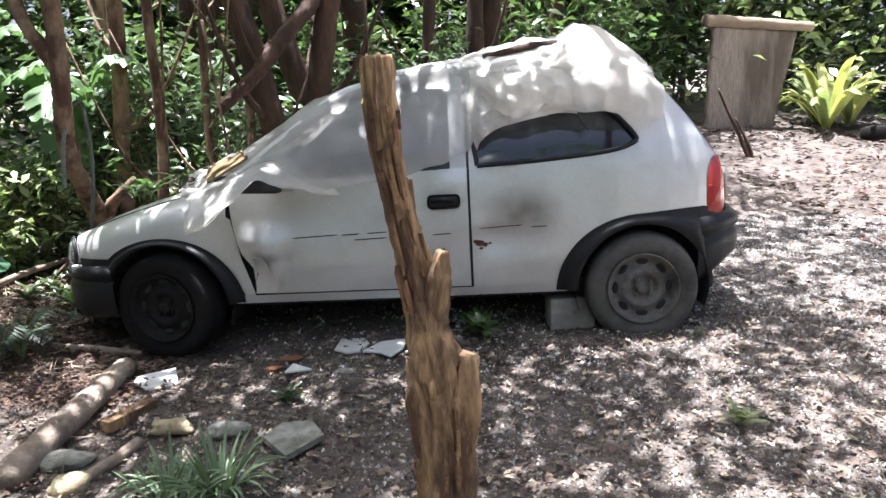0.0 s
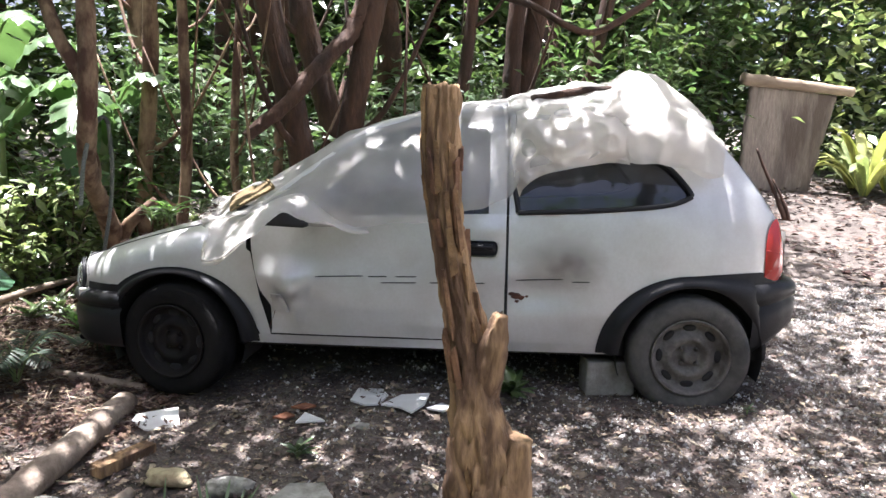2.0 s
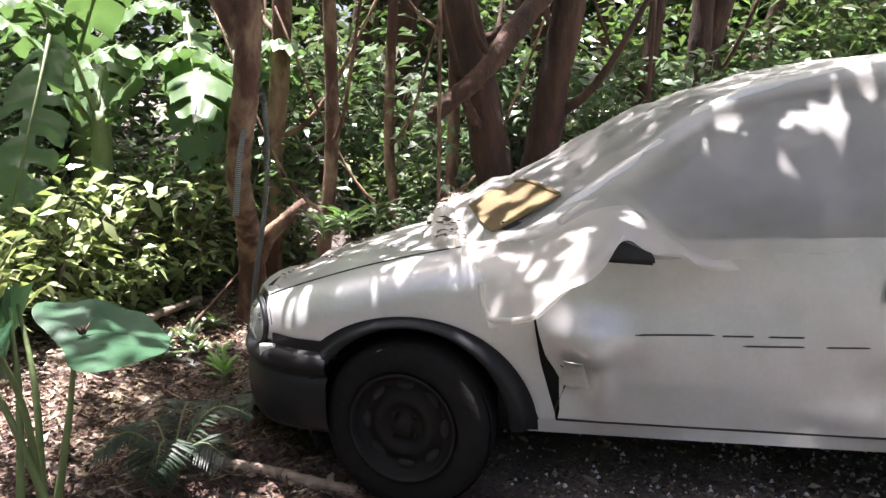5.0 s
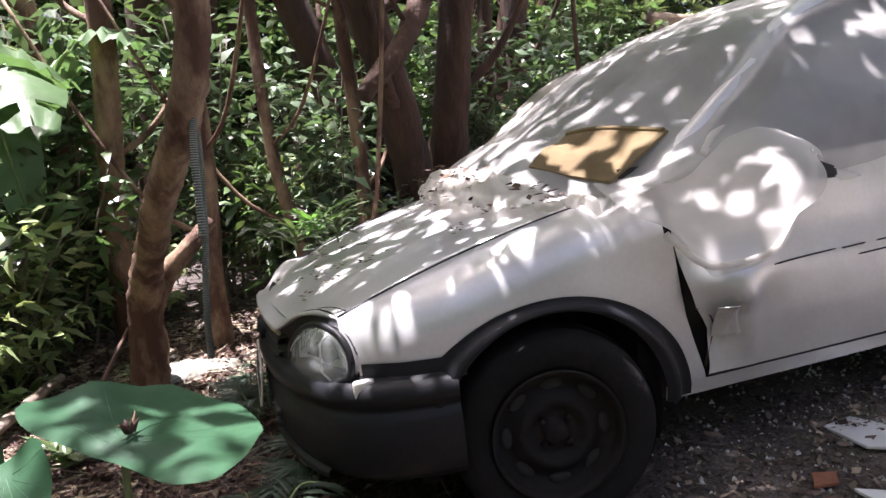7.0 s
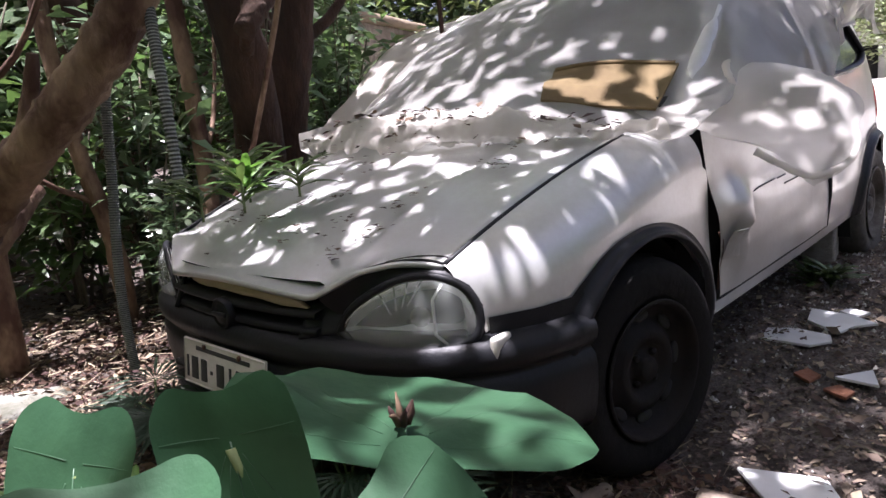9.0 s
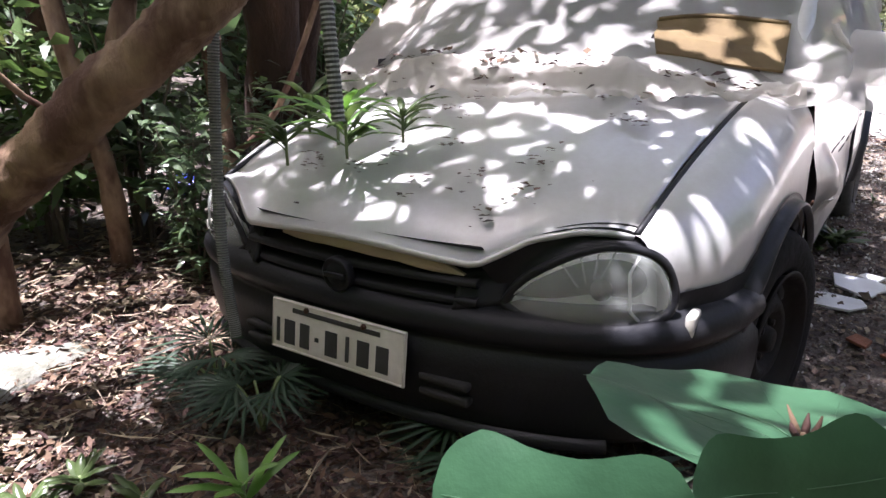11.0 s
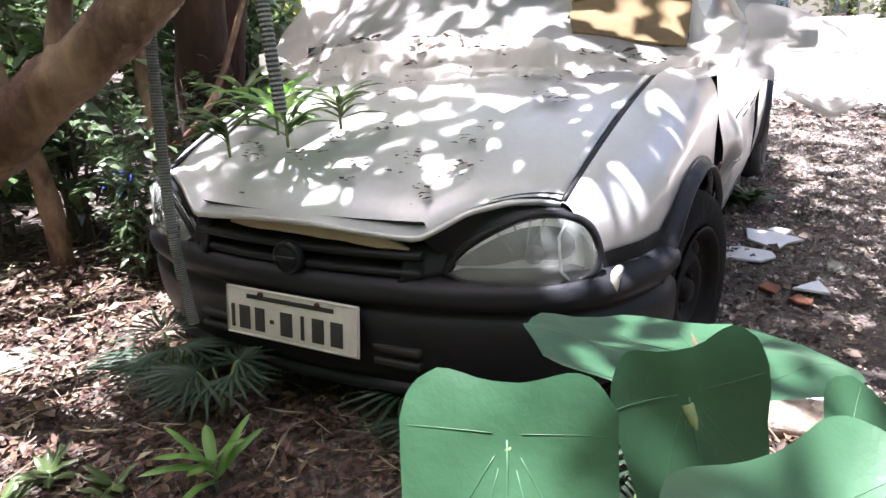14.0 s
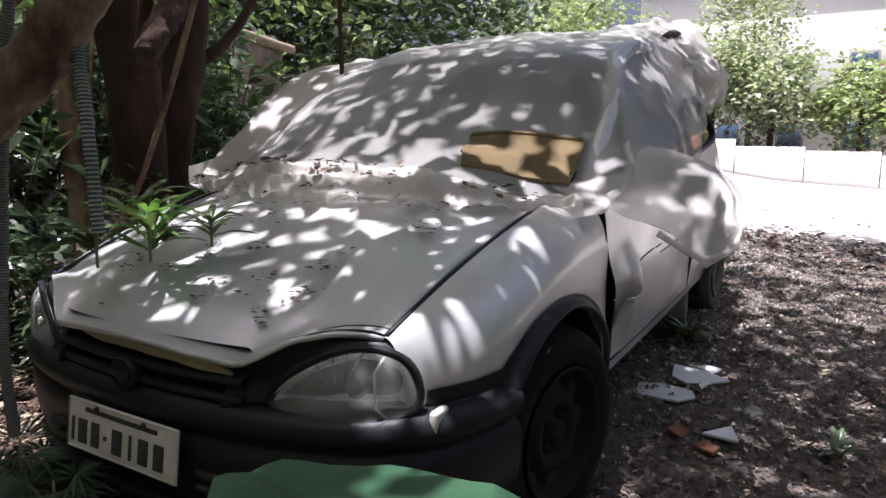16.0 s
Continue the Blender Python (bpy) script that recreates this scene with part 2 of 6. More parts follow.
ground_bm = grid(lambda x, y: (x, y, ground_z(x, y) + (relief(x, y) if abs(x) < 9 and abs(y) < 9 else 0)), axis_steps(-4.5, 6, .07, 900), axis_steps(-4.6, 5, .07, 900))
ground = single("ground", ground_bm, LITTER, "brown soil strewn with dry leaves and gravel", "ground", kind="structure")
# ---- the car: silver three-door hatchback, nose a little low; x to its tail, y to its right ----
CAR = Matrix.Translation((0, 0, -.020)) @ pose(0, 0, 0, 0, math.degrees(-math.atan(.0255)), 0)
car = thing("hatchback_car", "abandoned dented silver three-door hatchback under a plastic sheet", "car", at=CAR)
FRONT_HUB, REAR_HUB = (-1.236, .292), (1.214, .292)


def half_width(x):
    return interp(x, (-1.80, -1.74, -1.62, -1.48, -1.3, -1.1, -.8, -.3, .3, .8, 1.1, 1.35, 1.5, 1.6, 1.68), (.60, .655, .722, .757, .772, .778, .782, .788, .790, .785, .775, .752, .722, .682, .60))


def flank(x, z):
    """Half width of the body side at x, z."""
    return half_width(x) + interp(z, (.18, .24, .34, .48, .62, .76, .86, .92, 1.04, 1.18, 1.28, 1.34, 1.46), (-.075, -.045, -.016, 0, -.002, -.012, -.024, -.032, -.060, -.120, -.170, -.200, -.232))


def roof_z(x):
    return interp(x, (-1.12, -.9, -.7, -.5, -.3, -.1, .15, .5, .9, 1.2, 1.3, 1.45, 1.6, 1.66), (.90, 1.025, 1.145, 1.262, 1.362, 1.425, 1.465, 1.495, 1.49, 1.44, 1.40, 1.215, 1.0, .88))


def hood_line(x):
    """Half width and height of the seam between bonnet and wing."""
    t = (x + 1.755) / .62
    return .590 + .036 * t, .667 + .235 * t - .055 * t * t


def dents(x, z):
    d = .006 * noise.noise(Vector((x * 2.3, z * 3.1, 4.2)))
    for cx, cz, rx, rz, h in ((-.735, .47, .06, .10, -.020), (-.66, .555, .045, .03, .024), (-.63, .46, .035, .07, .020), (-.68, .610, .11, .070, .046), (.20, .46, .14, .10, -.022), (.05, .40, .20, .05, .014), (-.30, .72, .35, .10, -.012), (.52, .58, .17, .09, -.030), (.40, .66, .10, .05, .014), (.28, .86, .09, .05, .012)):
        d += h * math.exp(-((x - cx) / rx) ** 2 - ((z - cz) / rz) ** 2)
    return d


def in_arch(x, z, r=.338):
    return math.hypot(x - FRONT_HUB[0], z - FRONT_HUB[1]) < r or math.hypot(x - REAR_HUB[0], z - REAR_HUB[1]) < r


def snap_arch(x, z, r=.338):
    for hx, hz in (FRONT_HUB, REAR_HUB):
        d = math.hypot(x - hx, z - hz)
        if r - .025 < d < r + .012:
            return hx + (x - hx) * r / d, hz + (z - hz) * r / d
    return x, z


QWIN = [(.405, .945), (.40, 1.10), (.55, 1.165), (.80, 1.205), (1.02, 1.195), (1.10, 1.155), (1.185, 1.055), (1.175, 1.02), (1.05, .985), (.75, .96)]


def inside(poly, x, z):
    hit = False
    for (ax, az), (bx, bz) in zip(poly, poly[1:] + poly[:1]):
        if (az > z) != (bz > z) and x < ax + (z - az) / (bz - az) * (bx - ax):
            hit = not hit
    return hit


def near_poly(poly, x, z, reach):
    best = None
    for (ax, az), (bx, bz) in zip(poly, poly[1:] + poly[:1]):
        dx, dz = bx - ax, bz - az
        t = min(max(((x - ax) * dx + (z - az) * dz) / (dx * dx + dz * dz), 0), 1)
        px, pz = ax + t * dx, az + t * dz
        d = math.hypot(x - px, z - pz)
        if best is None or d < best[0]:
            best = (d, px, pz)
    return (best[1], best[2]) if best[0] < reach else (x, z)


def side_panel(name, side, xs, z0, z1, n, label="", left=None, hole=None, damage=True):
    """A piece of body side between the heights z0(x) and z1(x)."""
    def fn(x, v):
        z = z0(x) + (z1(x) - z0(x)) * v
        xx = x
        if left and x < xs[0] + .24:
            xx = x + (left(z) - xs[0]) * (1 - (x - xs[0]) / .24)
        xx, z = snap_arch(xx, z)
        if hole:
            xx, z = near_poly(hole, xx, z, .012)
        y = flank(xx, z) + (dents(xx, z) if damage else 0)
        return (xx, side * y, z)

    def keep(x, v):
        z = z0(x) + (z1(x) - z0(x)) * v
        return not in_arch(x, z) and not (x > 1.3 and z < .50) and not (hole and inside(hole, x, z))
    bm = grid(fn, xs, lin(0, 1, n), keep)
    return part(name, bm, PAINT, car, label)


def belt(x):
    return .905 + .030 * (x + .8)


def sill(x):
    return .296


def quarter_glass_mesh(side):
    rim = [(p.x, p.z) for p in spline([(a, 0, b) for a, b in QWIN + QWIN[:1]], 49)]
    cx, cz = sum(p[0] for p in rim) / len(rim), sum(p[1] for p in rim) / len(rim)

    def fn(u, k):
        x, z = cx + (rim[k][0] - cx) * u, cz + (rim[k][1] - cz) * u
        return (x, side * (flank(x, z) - .010), z)
    bm = grid(fn, lin(.02, 1, 8), list(range(len(rim))), None)
    bmesh.ops.remove_doubles(bm, verts=bm.verts[:], dist=.002)
    return bm


for side in (-1, 1):
    dam = side < 0
    # wing: side, then rolled over to the bonnet seam
    def wing(x, v, side=side, dam=dam):
        yh, zh = hood_line(min(x, -1.05))
        if x > -1.05:
            zh = zh + (x + 1.05) * .12
        zs = zh - .14
        if v < .55:
            z = .296 + (zs - .296) * v / .55
            x, z = snap_arch(x, z)
            if x > -.98:
                pull = (x + .98) / .104
                x += pull * interp(z, (.29, .36, .44, .52, .62, .76), (.118, .106, .082, .058, .040, .018))
                y = flank(x, z) - pull ** 2 * interp(z, (.29, .36, .47, .60, .72), (.004, .012, .024, .016, 0))
            else:
                y = flank(x, z)
        else:
            a = (v - .55) / .45 * math.pi / 2
            y0 = flank(x, zs)
            y = yh + (y0 - yh) * math.cos(a)
            z = zs + (zh - zs) * math.sin(a)
        return (x, side * y, z)

    def wing_keep(x, v):
        zh = hood_line(min(x, -1.05))[1]
        z = .296 + (zh - .14 - .296) * v / .55
        return v > .55 and x > -1.76 or (v <= .55 and not in_arch(x, z) and (z > .53 or x > -1.3))
    part("wing", grid(wing, lin(-1.755, -.876, 60), lin(0, 1, 40), wing_keep), PAINT, car)
    side_panel("door_skin", side, lin(-.79, .352, 70), lambda x: .344, belt, 34, "dented silver door with long scratches" if dam else "", (lambda z: interp(z, (.34, .37, .43, .48, .515, .55, .62, .69, .76, .9), (-.762, -.755, -.758, -.760, -.780, -.804, -.826, -.842, -.852, -.858))) if dam else (lambda z: -.866), None, dam)
    side_panel("quarter_panel", side, lin(.364, 1.64, 78), sill, lambda x: min(roof_z(x) - .06, 1.40), 66, "", None, QWIN, dam)
    side_panel("sill_panel", side, lin(-.90, .86, 40), lambda x: .292, lambda x: .337, 6, "", None, None, False)
    # inner pillar seen in the gap at the door's front edge
    part("door_pillar", grid(lambda x, z, s=side: (x, s * (flank(x, z) - .062), z), lin(-.95, -.56, 10), lin(.31, .95, 12)), DARK, car, "dark grimy door pillar")
    # window frame and glass
    part("b_pillar", grid(lambda x, v, s=side: (x, s * flank(x, belt(x) + (1.39 - belt(x)) * v), belt(x) + (1.39 - belt(x)) * v), lin(.27, .352, 5), lin(0, 1, 12)), PAINT, car)
    part("door_glass", grid(lambda u, v, s=side: (-.62 + .89 * u + (1 - u) * .45 * v, s * (flank(0, belt(0) + .45 * v) - .012), belt(-.62 + .89 * u) + (1.365 - belt(0)) * v), lin(0, 1, 14), lin(0, 1, 8)), DARKGLASS, car, "dusty side window")
    pil = spline([(-.86, .70, .90), (-.55, .665, 1.13), (-.28, .60, 1.315), (0, .575, 1.385), (.35, .565, 1.43)], 20)
    part("a_pillar", tube([(p.x, side * p.y, p.z) for p in pil], .032, 8), PAINT, car)
    part("quarter_glass", quarter_glass_mesh(side), DARKGLASS, car, "dark tinted quarter window")
    ring = [Vector((p.x, side * (flank(p.x, p.z) + .002), p.z)) for p in spline([(a, 0, b) for a, b in QWIN + QWIN[:1]], 60)]
    part("window_seal", tube(ring, .013, 6, cap=False), PLASTIC, car)
# roof, windscreen, tailgate
def crown(x, v):
    """From the left roof rail (v = -1) over the middle (0) to the right one (1)."""
    zr = roof_z(x)
    edge = zr - .055 - .02 * max(0, x - 1) - .05 * min(max((-.4 - x) / .3, 0), 1)
    ye = interp(x, (-1.12, -.5, 0, .8, 1.3, 1.66), (.72, .64, .58, .565, .585, .62))
    return (x - (.10 * (1 - v * v) if x < -.9 else .05 * (1 - v * v) if x < -.4 else 0), v * ye, edge + (zr - edge) * (1 - abs(v) ** 2.2))


part("roof", grid(crown, lin(-.26, 1.24, 30), lin(-1, 1, 26)), PAINT, car)
part("windscreen", grid(crown, lin(-1.0, -.27, 24), lin(-1, 1, 40)), WINDSCREEN, car, "dusty windscreen behind plastic")
part("tailgate", grid(crown, lin(1.25, 1.655, 14), lin(-1, 1, 20)), PAINT, car)
part("tail_panel", grid(lambda z, v: (1.66 + .03 * (1 - v * v), v * .62, z), lin(.45, .87, 6), lin(-1, 1, 10)), PAINT, car)
for side in (-1, 1):
    # rear pillar edge between the quarter panel and the tailgate
    part("rear_pillar", grid(lambda x, v, s=side: tuple(Vector((x, s * flank(x, min(roof_z(x) - .06, 1.40)), min(roof_z(x) - .06, 1.40))).lerp(Vector(crown(x, s)), v)), lin(.30, 1.64, 40), lin(0, 1, 4)), PAINT, car)

# bonnet
HOOD_FRONT = [(0, -1.945, .636), (.12, -1.943, .633), (.24, -1.930, .622), (.325, -1.908, .612), (.365, -1.885, .632), (.42, -1.852, .664), (.50, -1.808, .680), (.56, -1.775, .676), (.59, -1.757, .667)]


def bonnet(u, v):
    """u from the nose to the windscreen, v from -1 to 1 across."""
    a = abs(v)
    yf = .59 * a
    xf = interp(yf, [p[0] for p in HOOD_FRONT], [p[1] for p in HOOD_FRONT])
    zf = interp(yf, [p[0] for p in HOOD_FRONT], [p[2] for p in HOOD_FRONT])
    xb = -1.02 - .09 * (1 - a * a)
    x = xf + (xb - xf) * u
    t = (x + 1.755) / .62
    ye = .590 + .036 * t
    zl = .667 + .235 * t - .055 * t * t
    zc = zl + .030 * (1 - a ** 2.4) + .008 * math.exp(-((a - .62) / .06) ** 2)
    w = min(1, u / .16)
    w = w * w * (3 - 2 * w)
    z = zf + (zc - zf) * w if u < .16 else zc
    return (x, math.copysign(a * (.59 + (ye - .59) * min(1, u)), v) if v else 0, z + .003 * noise.noise(Vector((x * 3, v * 2, 1))))


hood_bm = grid(bonnet, [0, .006, .02, .04, .07, .10, .13, .16] + lin(.2, 1, 30), lin(-1, 1, 61))
bmesh.ops.solidify(hood_bm, geom=hood_bm.faces[:], thickness=.012)
part("bonnet", hood_bm, PAINT, car, "weathered silver bonnet with fallen leaves")
seam = [(x, hood_line(x)[0], hood_line(x)[1]) for x in lin(-1.75, -1.06, 24)]
for side in (-1, 1):
    part("bonnet_seam", tube([(x, side * (y + .002), z - .003) for x, y, z in seam], .0075, 6), PLASTIC, car)

# nose: black moulded bumper swept round the plan line
PLAN = spline([(-1.50, -.775, 0), (-1.62, -.752, 0), (-1.74, -.694, 0), (-1.832, -.585, 0), (-1.898, -.41, 0), (-1.932, -.20, 0), (-1.941, 0, 0), (-1.932, .20, 0), (-1.898, .41, 0), (-1.832, .585, 0), (-1.74, .694, 0), (-1.62, .752, 0), (-1.50, .775, 0)], 97)
PROFILE = [(-.085, .232), (-.045, .236), (-.018, .246), (-.004, .268), (.004, .300), (.010, .345), (.012, .395), (.008, .422), (-.002, .432), (-.006, .440), (.004, .449), (.015, .462), (.019, .480), (.014, .497), (.002, .510), (-.018, .518), (-.075, .522)]


def sweep(profile, plan, keep=None, lift=0.0):
    def fn(i, j):
        p = plan[i]
        d = plan[min(i + 1, len(plan) - 1)] - plan[max(i - 1, 0)]
        n = Vector((d.y, -d.x, 0)).normalized()
        if n.x > 0 and abs(n.x) > .3:
            n = -n
        if n.y * p.y < 0:
            n = -n if abs(n.y) > .2 else n
        o, z = profile[j]
        return (p.x + n.x * o, p.y + n.y * o, z)
    return grid(fn, list(range(len(plan))), list(range(len(profile))), keep)


front_bumper = part("front_bumper", sweep(PROFILE, PLAN), PLASTIC, car, "faded black plastic front bumper")
for by in (-.27, .27):
    for bz in (.318, .352):
        part("bumper_slot", box((.03, .12, .018), .006, (-1.930, by, bz)), DARK, front_bumper)
part("lower_lip", sweep([(-.05, .228), (-.006, .226), (.006, .238), (.002, .256), (-.02, .262)], [p for p in PLAN if abs(p.y) < .60]), PLASTIC, front_bumper, "scuffed lower lip of the bumper")
# grille panel between the lamps, with two long openings and a plain round badge
GR = [(-.016, .514), (-.006, .520), (-.004, .530), (-.012, .535), (-.055, .537), (-.055, .553), (-.014, .556), (-.007, .562), (-.010, .572), (-.055, .576), (-.060, .618), (-.04, .636)]
gplan = [p for p in PLAN if abs(p.y) < .345]
grille = part("grille", sweep(GR, gplan), PLASTIC, car, "black slatted grille")
for gs_ in (-1, 1):
    part("grille_end", grid(lambda u, v, s=gs_: (-1.925 + .052 * u + .040 * v, s * (.285 + .090 * u), .512 + .075 * v + .010 * u), lin(0, 1, 10), lin(0, 1, 8), None, .012), PLASTIC, grille)
badge = lathe([(0.001, -.008), (.026, -.008), (.030, -.004), (.034, -.010), (.040, -.006), (.040, .012)], 32)
for v in badge.verts:
    v.co = Vector((-1.945 + v.co.y, v.co.x, v.co.z + .541))
badge_ob = part("badge", badge, PLASTIC, grille, "plain round badge")
part("badge_bar", box((.008, .06, .012), .003, (-1.956, 0, .541)), PLASTIC, badge_ob)
pad = spline([(-1.915, .20, .618), (-1.935, .08, .622), (-1.936, -.05, .620), (-1.928, -.17, .612), (-1.905, -.30, .596)], 26)
part("lip_padding", grid(lambda i, v: (pad[i].x + .004 + .004 * noise.noise(pad[i] * 30), pad[i].y, pad[i].z - .018 + (.030 * v - .006) * min(1, (25.2 - i) / 3, (i + .6) / 3)), list(range(26)), lin(0, 1, 5), None, .012), MUD, car, "tan foam strip under the bonnet edge")
# head lamps
LAMP = [(-1.868, .372, .528), (-1.858, .415, .585), (-1.825, .50, .636), (-1.788, .575, .652), (-1.752, .636, .630), (-1.735, .662, .578), (-1.745, .660, .525), (-1.785, .615, .503), (-1.835, .53, .496), (-1.862, .43, .502)]
for side in (-1, 1):
    rim = spline([(x, y, z) for x, y, z in LAMP + LAMP[:1]], 49)
    mid = sum((p for p in rim[:-1]), Vector()) / 48

    def lens(u, k, bulge, back, rim=rim, mid=mid, side=side):
        p = mid.lerp(rim[k], u) + Vector((-.82, .5, .12)) * (bulge * (1 - u ** 2.5) + .012 - back)
        return (p.x, side * p.y, p.z)
    lamp = part("headlamp", grid(lambda u, k: lens(u, k, -.06, .03), lin(.03, 1, 9), list(range(49))), CHROME, car, "hazy oval headlamp with dulled reflector")
    part("lens", grid(lambda u, k: lens(u, k, .035, 0), lin(.03, 1, 10), list(range(49))), LAMPGLASS, lamp, "hazy clear lens")
    part("bulb_shield", tube([lens(.08, 30, -.03, .02), lens(.08, 30, -.005, .02)], [.016, .022], 16), RIM, lamp)
    part("lens_divider", tube([lens(.88, 17, .035, .004), lens(.55, 18, .035, .004), lens(.55, 32, .035, .004), lens(.88, 33, .035, .004)], .0035, 6), CHROME, lamp)
    for k in range(4):
        part("lens_flute", tube([lens(.9, 8 + 2 * k, .035, .008), lens(.35, 6 + 2 * k, .035, .008)], .0022, 5), LAMPGLASS, lamp)
    brow = spline([LAMP[0], LAMP[1], LAMP[2], LAMP[3], LAMP[4], LAMP[5]], 25)
    part("lens_brow", grid(lambda i, v, side=side, brow=brow: (brow[i].x - .016 + .012 * v, side * (brow[i].y - .002), brow[i].z - .020 + .026 * v), list(range(1, 24)), lin(0, 1, 4), None, .003), CHROME, lamp, "dull grey upper border of the lens")
    part("lens_rim", tube([Vector((p.x - .008, side * (p.y + .004), p.z)) for p in rim], .010, 6, cap=False), PLASTIC, lamp)
    top = [LAMP[0], LAMP[1], LAMP[2], LAMP[3], LAMP[4], LAMP[5]]
    hf = [(-1.905, .335, .600), (-1.885, .370, .632), (-1.845, .43, .665), (-1.797, .52, .681), (-1.765, .60, .668), (-1.745, .655, .60)]
    a, b = spline(top, 25), spline(hf, 25)
    part("lamp_surround", grid(lambda i, v: tuple(Vector((a[i].x + .010 + .02 * math.sin(v * 3.14), side * a[i].y, a[i].z)).lerp(Vector((b[i].x + .014, side * b[i].y, b[i].z)), v)), list(range(25)), lin(0, 1, 5)), PLASTIC, lamp, "black gap round the headlamp")
    part("nose_filler", grid(lambda i, v, b=b: (b[int(i)].x + .05, side * b[int(i)].y, .50 + (b[int(i)].z - .50) * v), list(range(25)), lin(0, 1, 6)), DARK, lamp)
    part("side_indicator", box((.055, .018, .05), .008, (-1.725, side * .702, .50)), PLATE, car, "clouded corner lamp lens")
    # black band from the bumper back to the wheel arch
    part("corner_trim", grid(lambda x, z, s=side: (x, s * (flank(x, z) + .006), z), lin(-1.72, -1.47, 12), lin(.50, .555, 4)), PLASTIC, car)
    part("corner_skirt", grid(lambda x, z, s=side: (snap_arch(x, z, .33)[0], s * (flank(x, z) + .004), z), lin(-1.60, -1.40, 14), lin(.19, .545, 18), lambda x, z: not in_arch(x, z, .33)), PLASTIC, car)

# wheel arch flares, wheels, liners
for (hx, hz), ro in ((FRONT_HUB, .362), (REAR_HUB, .380)):
    for side in (-1, 1):
        angles = lin(1 if hx < 0 else 13, 179, 44)
        ri = .328

        def flare(a, v, side=side, hx=hx, hz=hz, ro=ro):
            w = radians(a)
            r = ri + (ro + .055 * math.cos(w) ** 2 - ri) * v
            if hx > 0 and a < 90:
                edge = min((ro + .03 * math.cos(w)) / max(math.sin(w), .05), .35 / math.cos(w) if a < 89 else 9)
                r = ri + (edge - ri) * v
            x, z = hx + r * math.cos(w), hz + r * math.sin(w)
            lift = .030 * math.sin(math.pi * min(v * 1.25 + .18, 1)) + .004
            return (x, side * (flank(min(max(x, -1.62), 1.60), max(z, .2)) + lift), z)
        part("arch_flare", grid(flare, angles, lin(0, 1, 7)), PLASTIC, car, "scuffed black plastic wheel arch flare" if side < 0 else "")
        part("arch_liner", grid(lambda a, v, side=side, hx=hx, hz=hz: (hx + .335 * math.cos(radians(a)), side * (.74 - .30 * v), hz + .335 * math.sin(radians(a))), lin(-20, 200, 28), lin(0, 1, 3)), DARK, car)
        part("wheel_well", grid(lambda a, v, side=side, hx=hx, hz=hz: (hx + .335 * v * math.cos(radians(a)), side * .55, hz + .335 * v * math.sin(radians(a))), lin(-12, 192, 30), lin(.05, 1, 4)), DARK, car)

TYRE = [(.165, -.070), (.170, -.082), (.185, -.090), (.215, -.096), (.242, -.092), (.255, -.082), (.264, -.066), (.270, -.040), (.272, 0), (.270, .040), (.264, .066), (.255, .082), (.215, .096), (.170, .085)]
for (hx, hz), front in ((FRONT_HUB, True), (REAR_HUB, False)):
    for side in (-1, 1):
        wheel = new("wheel")
        wheel.parent = car
        wheel.matrix_local = pose(hx, side * (.706 if front else .685), hz, 0, 0, (-10 if front else 0) + (180 if side > 0 else 0)) @ Matrix.Diagonal((1.045, 1, 1.045, 1))
        tagged(wheel, "black steel wheel with worn tyre, coloured darker for shade" if front else "grey steel wheel with worn flat tyre")
        bm = lathe(TYRE, 64)
        for v in bm.verts:
            drop = -hz + .060
            if not front and v.co.z < drop + .03:
                v.co.z = max(v.co.z, drop)
                v.co.y *= 1.08
        part("tyre", bm, RUBBER_SHADED if front else RUBBER_DUSTY, wheel)
        part("tread", lathe([(.2735, -.052), (.2745, -.048), (.2745, -.018), (.2735, -.015)], 64), RUBBER_SHADED if front else RUBBER_DUSTY, wheel)
        RM = RIM_SHADED if front else RIM
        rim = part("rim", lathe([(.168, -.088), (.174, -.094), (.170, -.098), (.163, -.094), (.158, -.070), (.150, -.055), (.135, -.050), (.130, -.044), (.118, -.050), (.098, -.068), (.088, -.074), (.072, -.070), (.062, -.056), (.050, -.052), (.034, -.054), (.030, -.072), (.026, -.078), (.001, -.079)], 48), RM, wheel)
        for k in range(8):
            w = 2 * math.pi * k / 8
            hole = bmesh.new()
            bmesh.ops.create_uvsphere(hole, u_segments=10, v_segments=6, radius=1)
            for v in hole.verts:
                v.co = Vector((v.co.x * .016, v.co.y * .008 - .051, v.co.z * .030))
                v.co = Matrix.Rotation(w, 3, 'Y') @ (v.co + Vector((.128, 0, 0)))
            part("rim_slot", hole, DARK, rim)
        for k in range(4):
            w = 2 * math.pi * (k + .5) / 4
            part("wheel_bolt", tube([(.046 * math.cos(w), -.050, .046 * math.sin(w)), (.046 * math.cos(w), -.066, .046 * math.sin(w))], .009, 6), RM, rim)

# rear bumper, tail lamp, handle, mirror
RPLAN = spline([(1.49, -.738, 0), (1.56, -.722, 0), (1.65, -.675, 0), (1.735, -.58, 0), (1.77, -.35, 0), (1.78, 0, 0), (1.77, .35, 0), (1.735, .58, 0), (1.65, .675, 0), (1.56, .722, 0), (1.49, .738, 0)], 61)


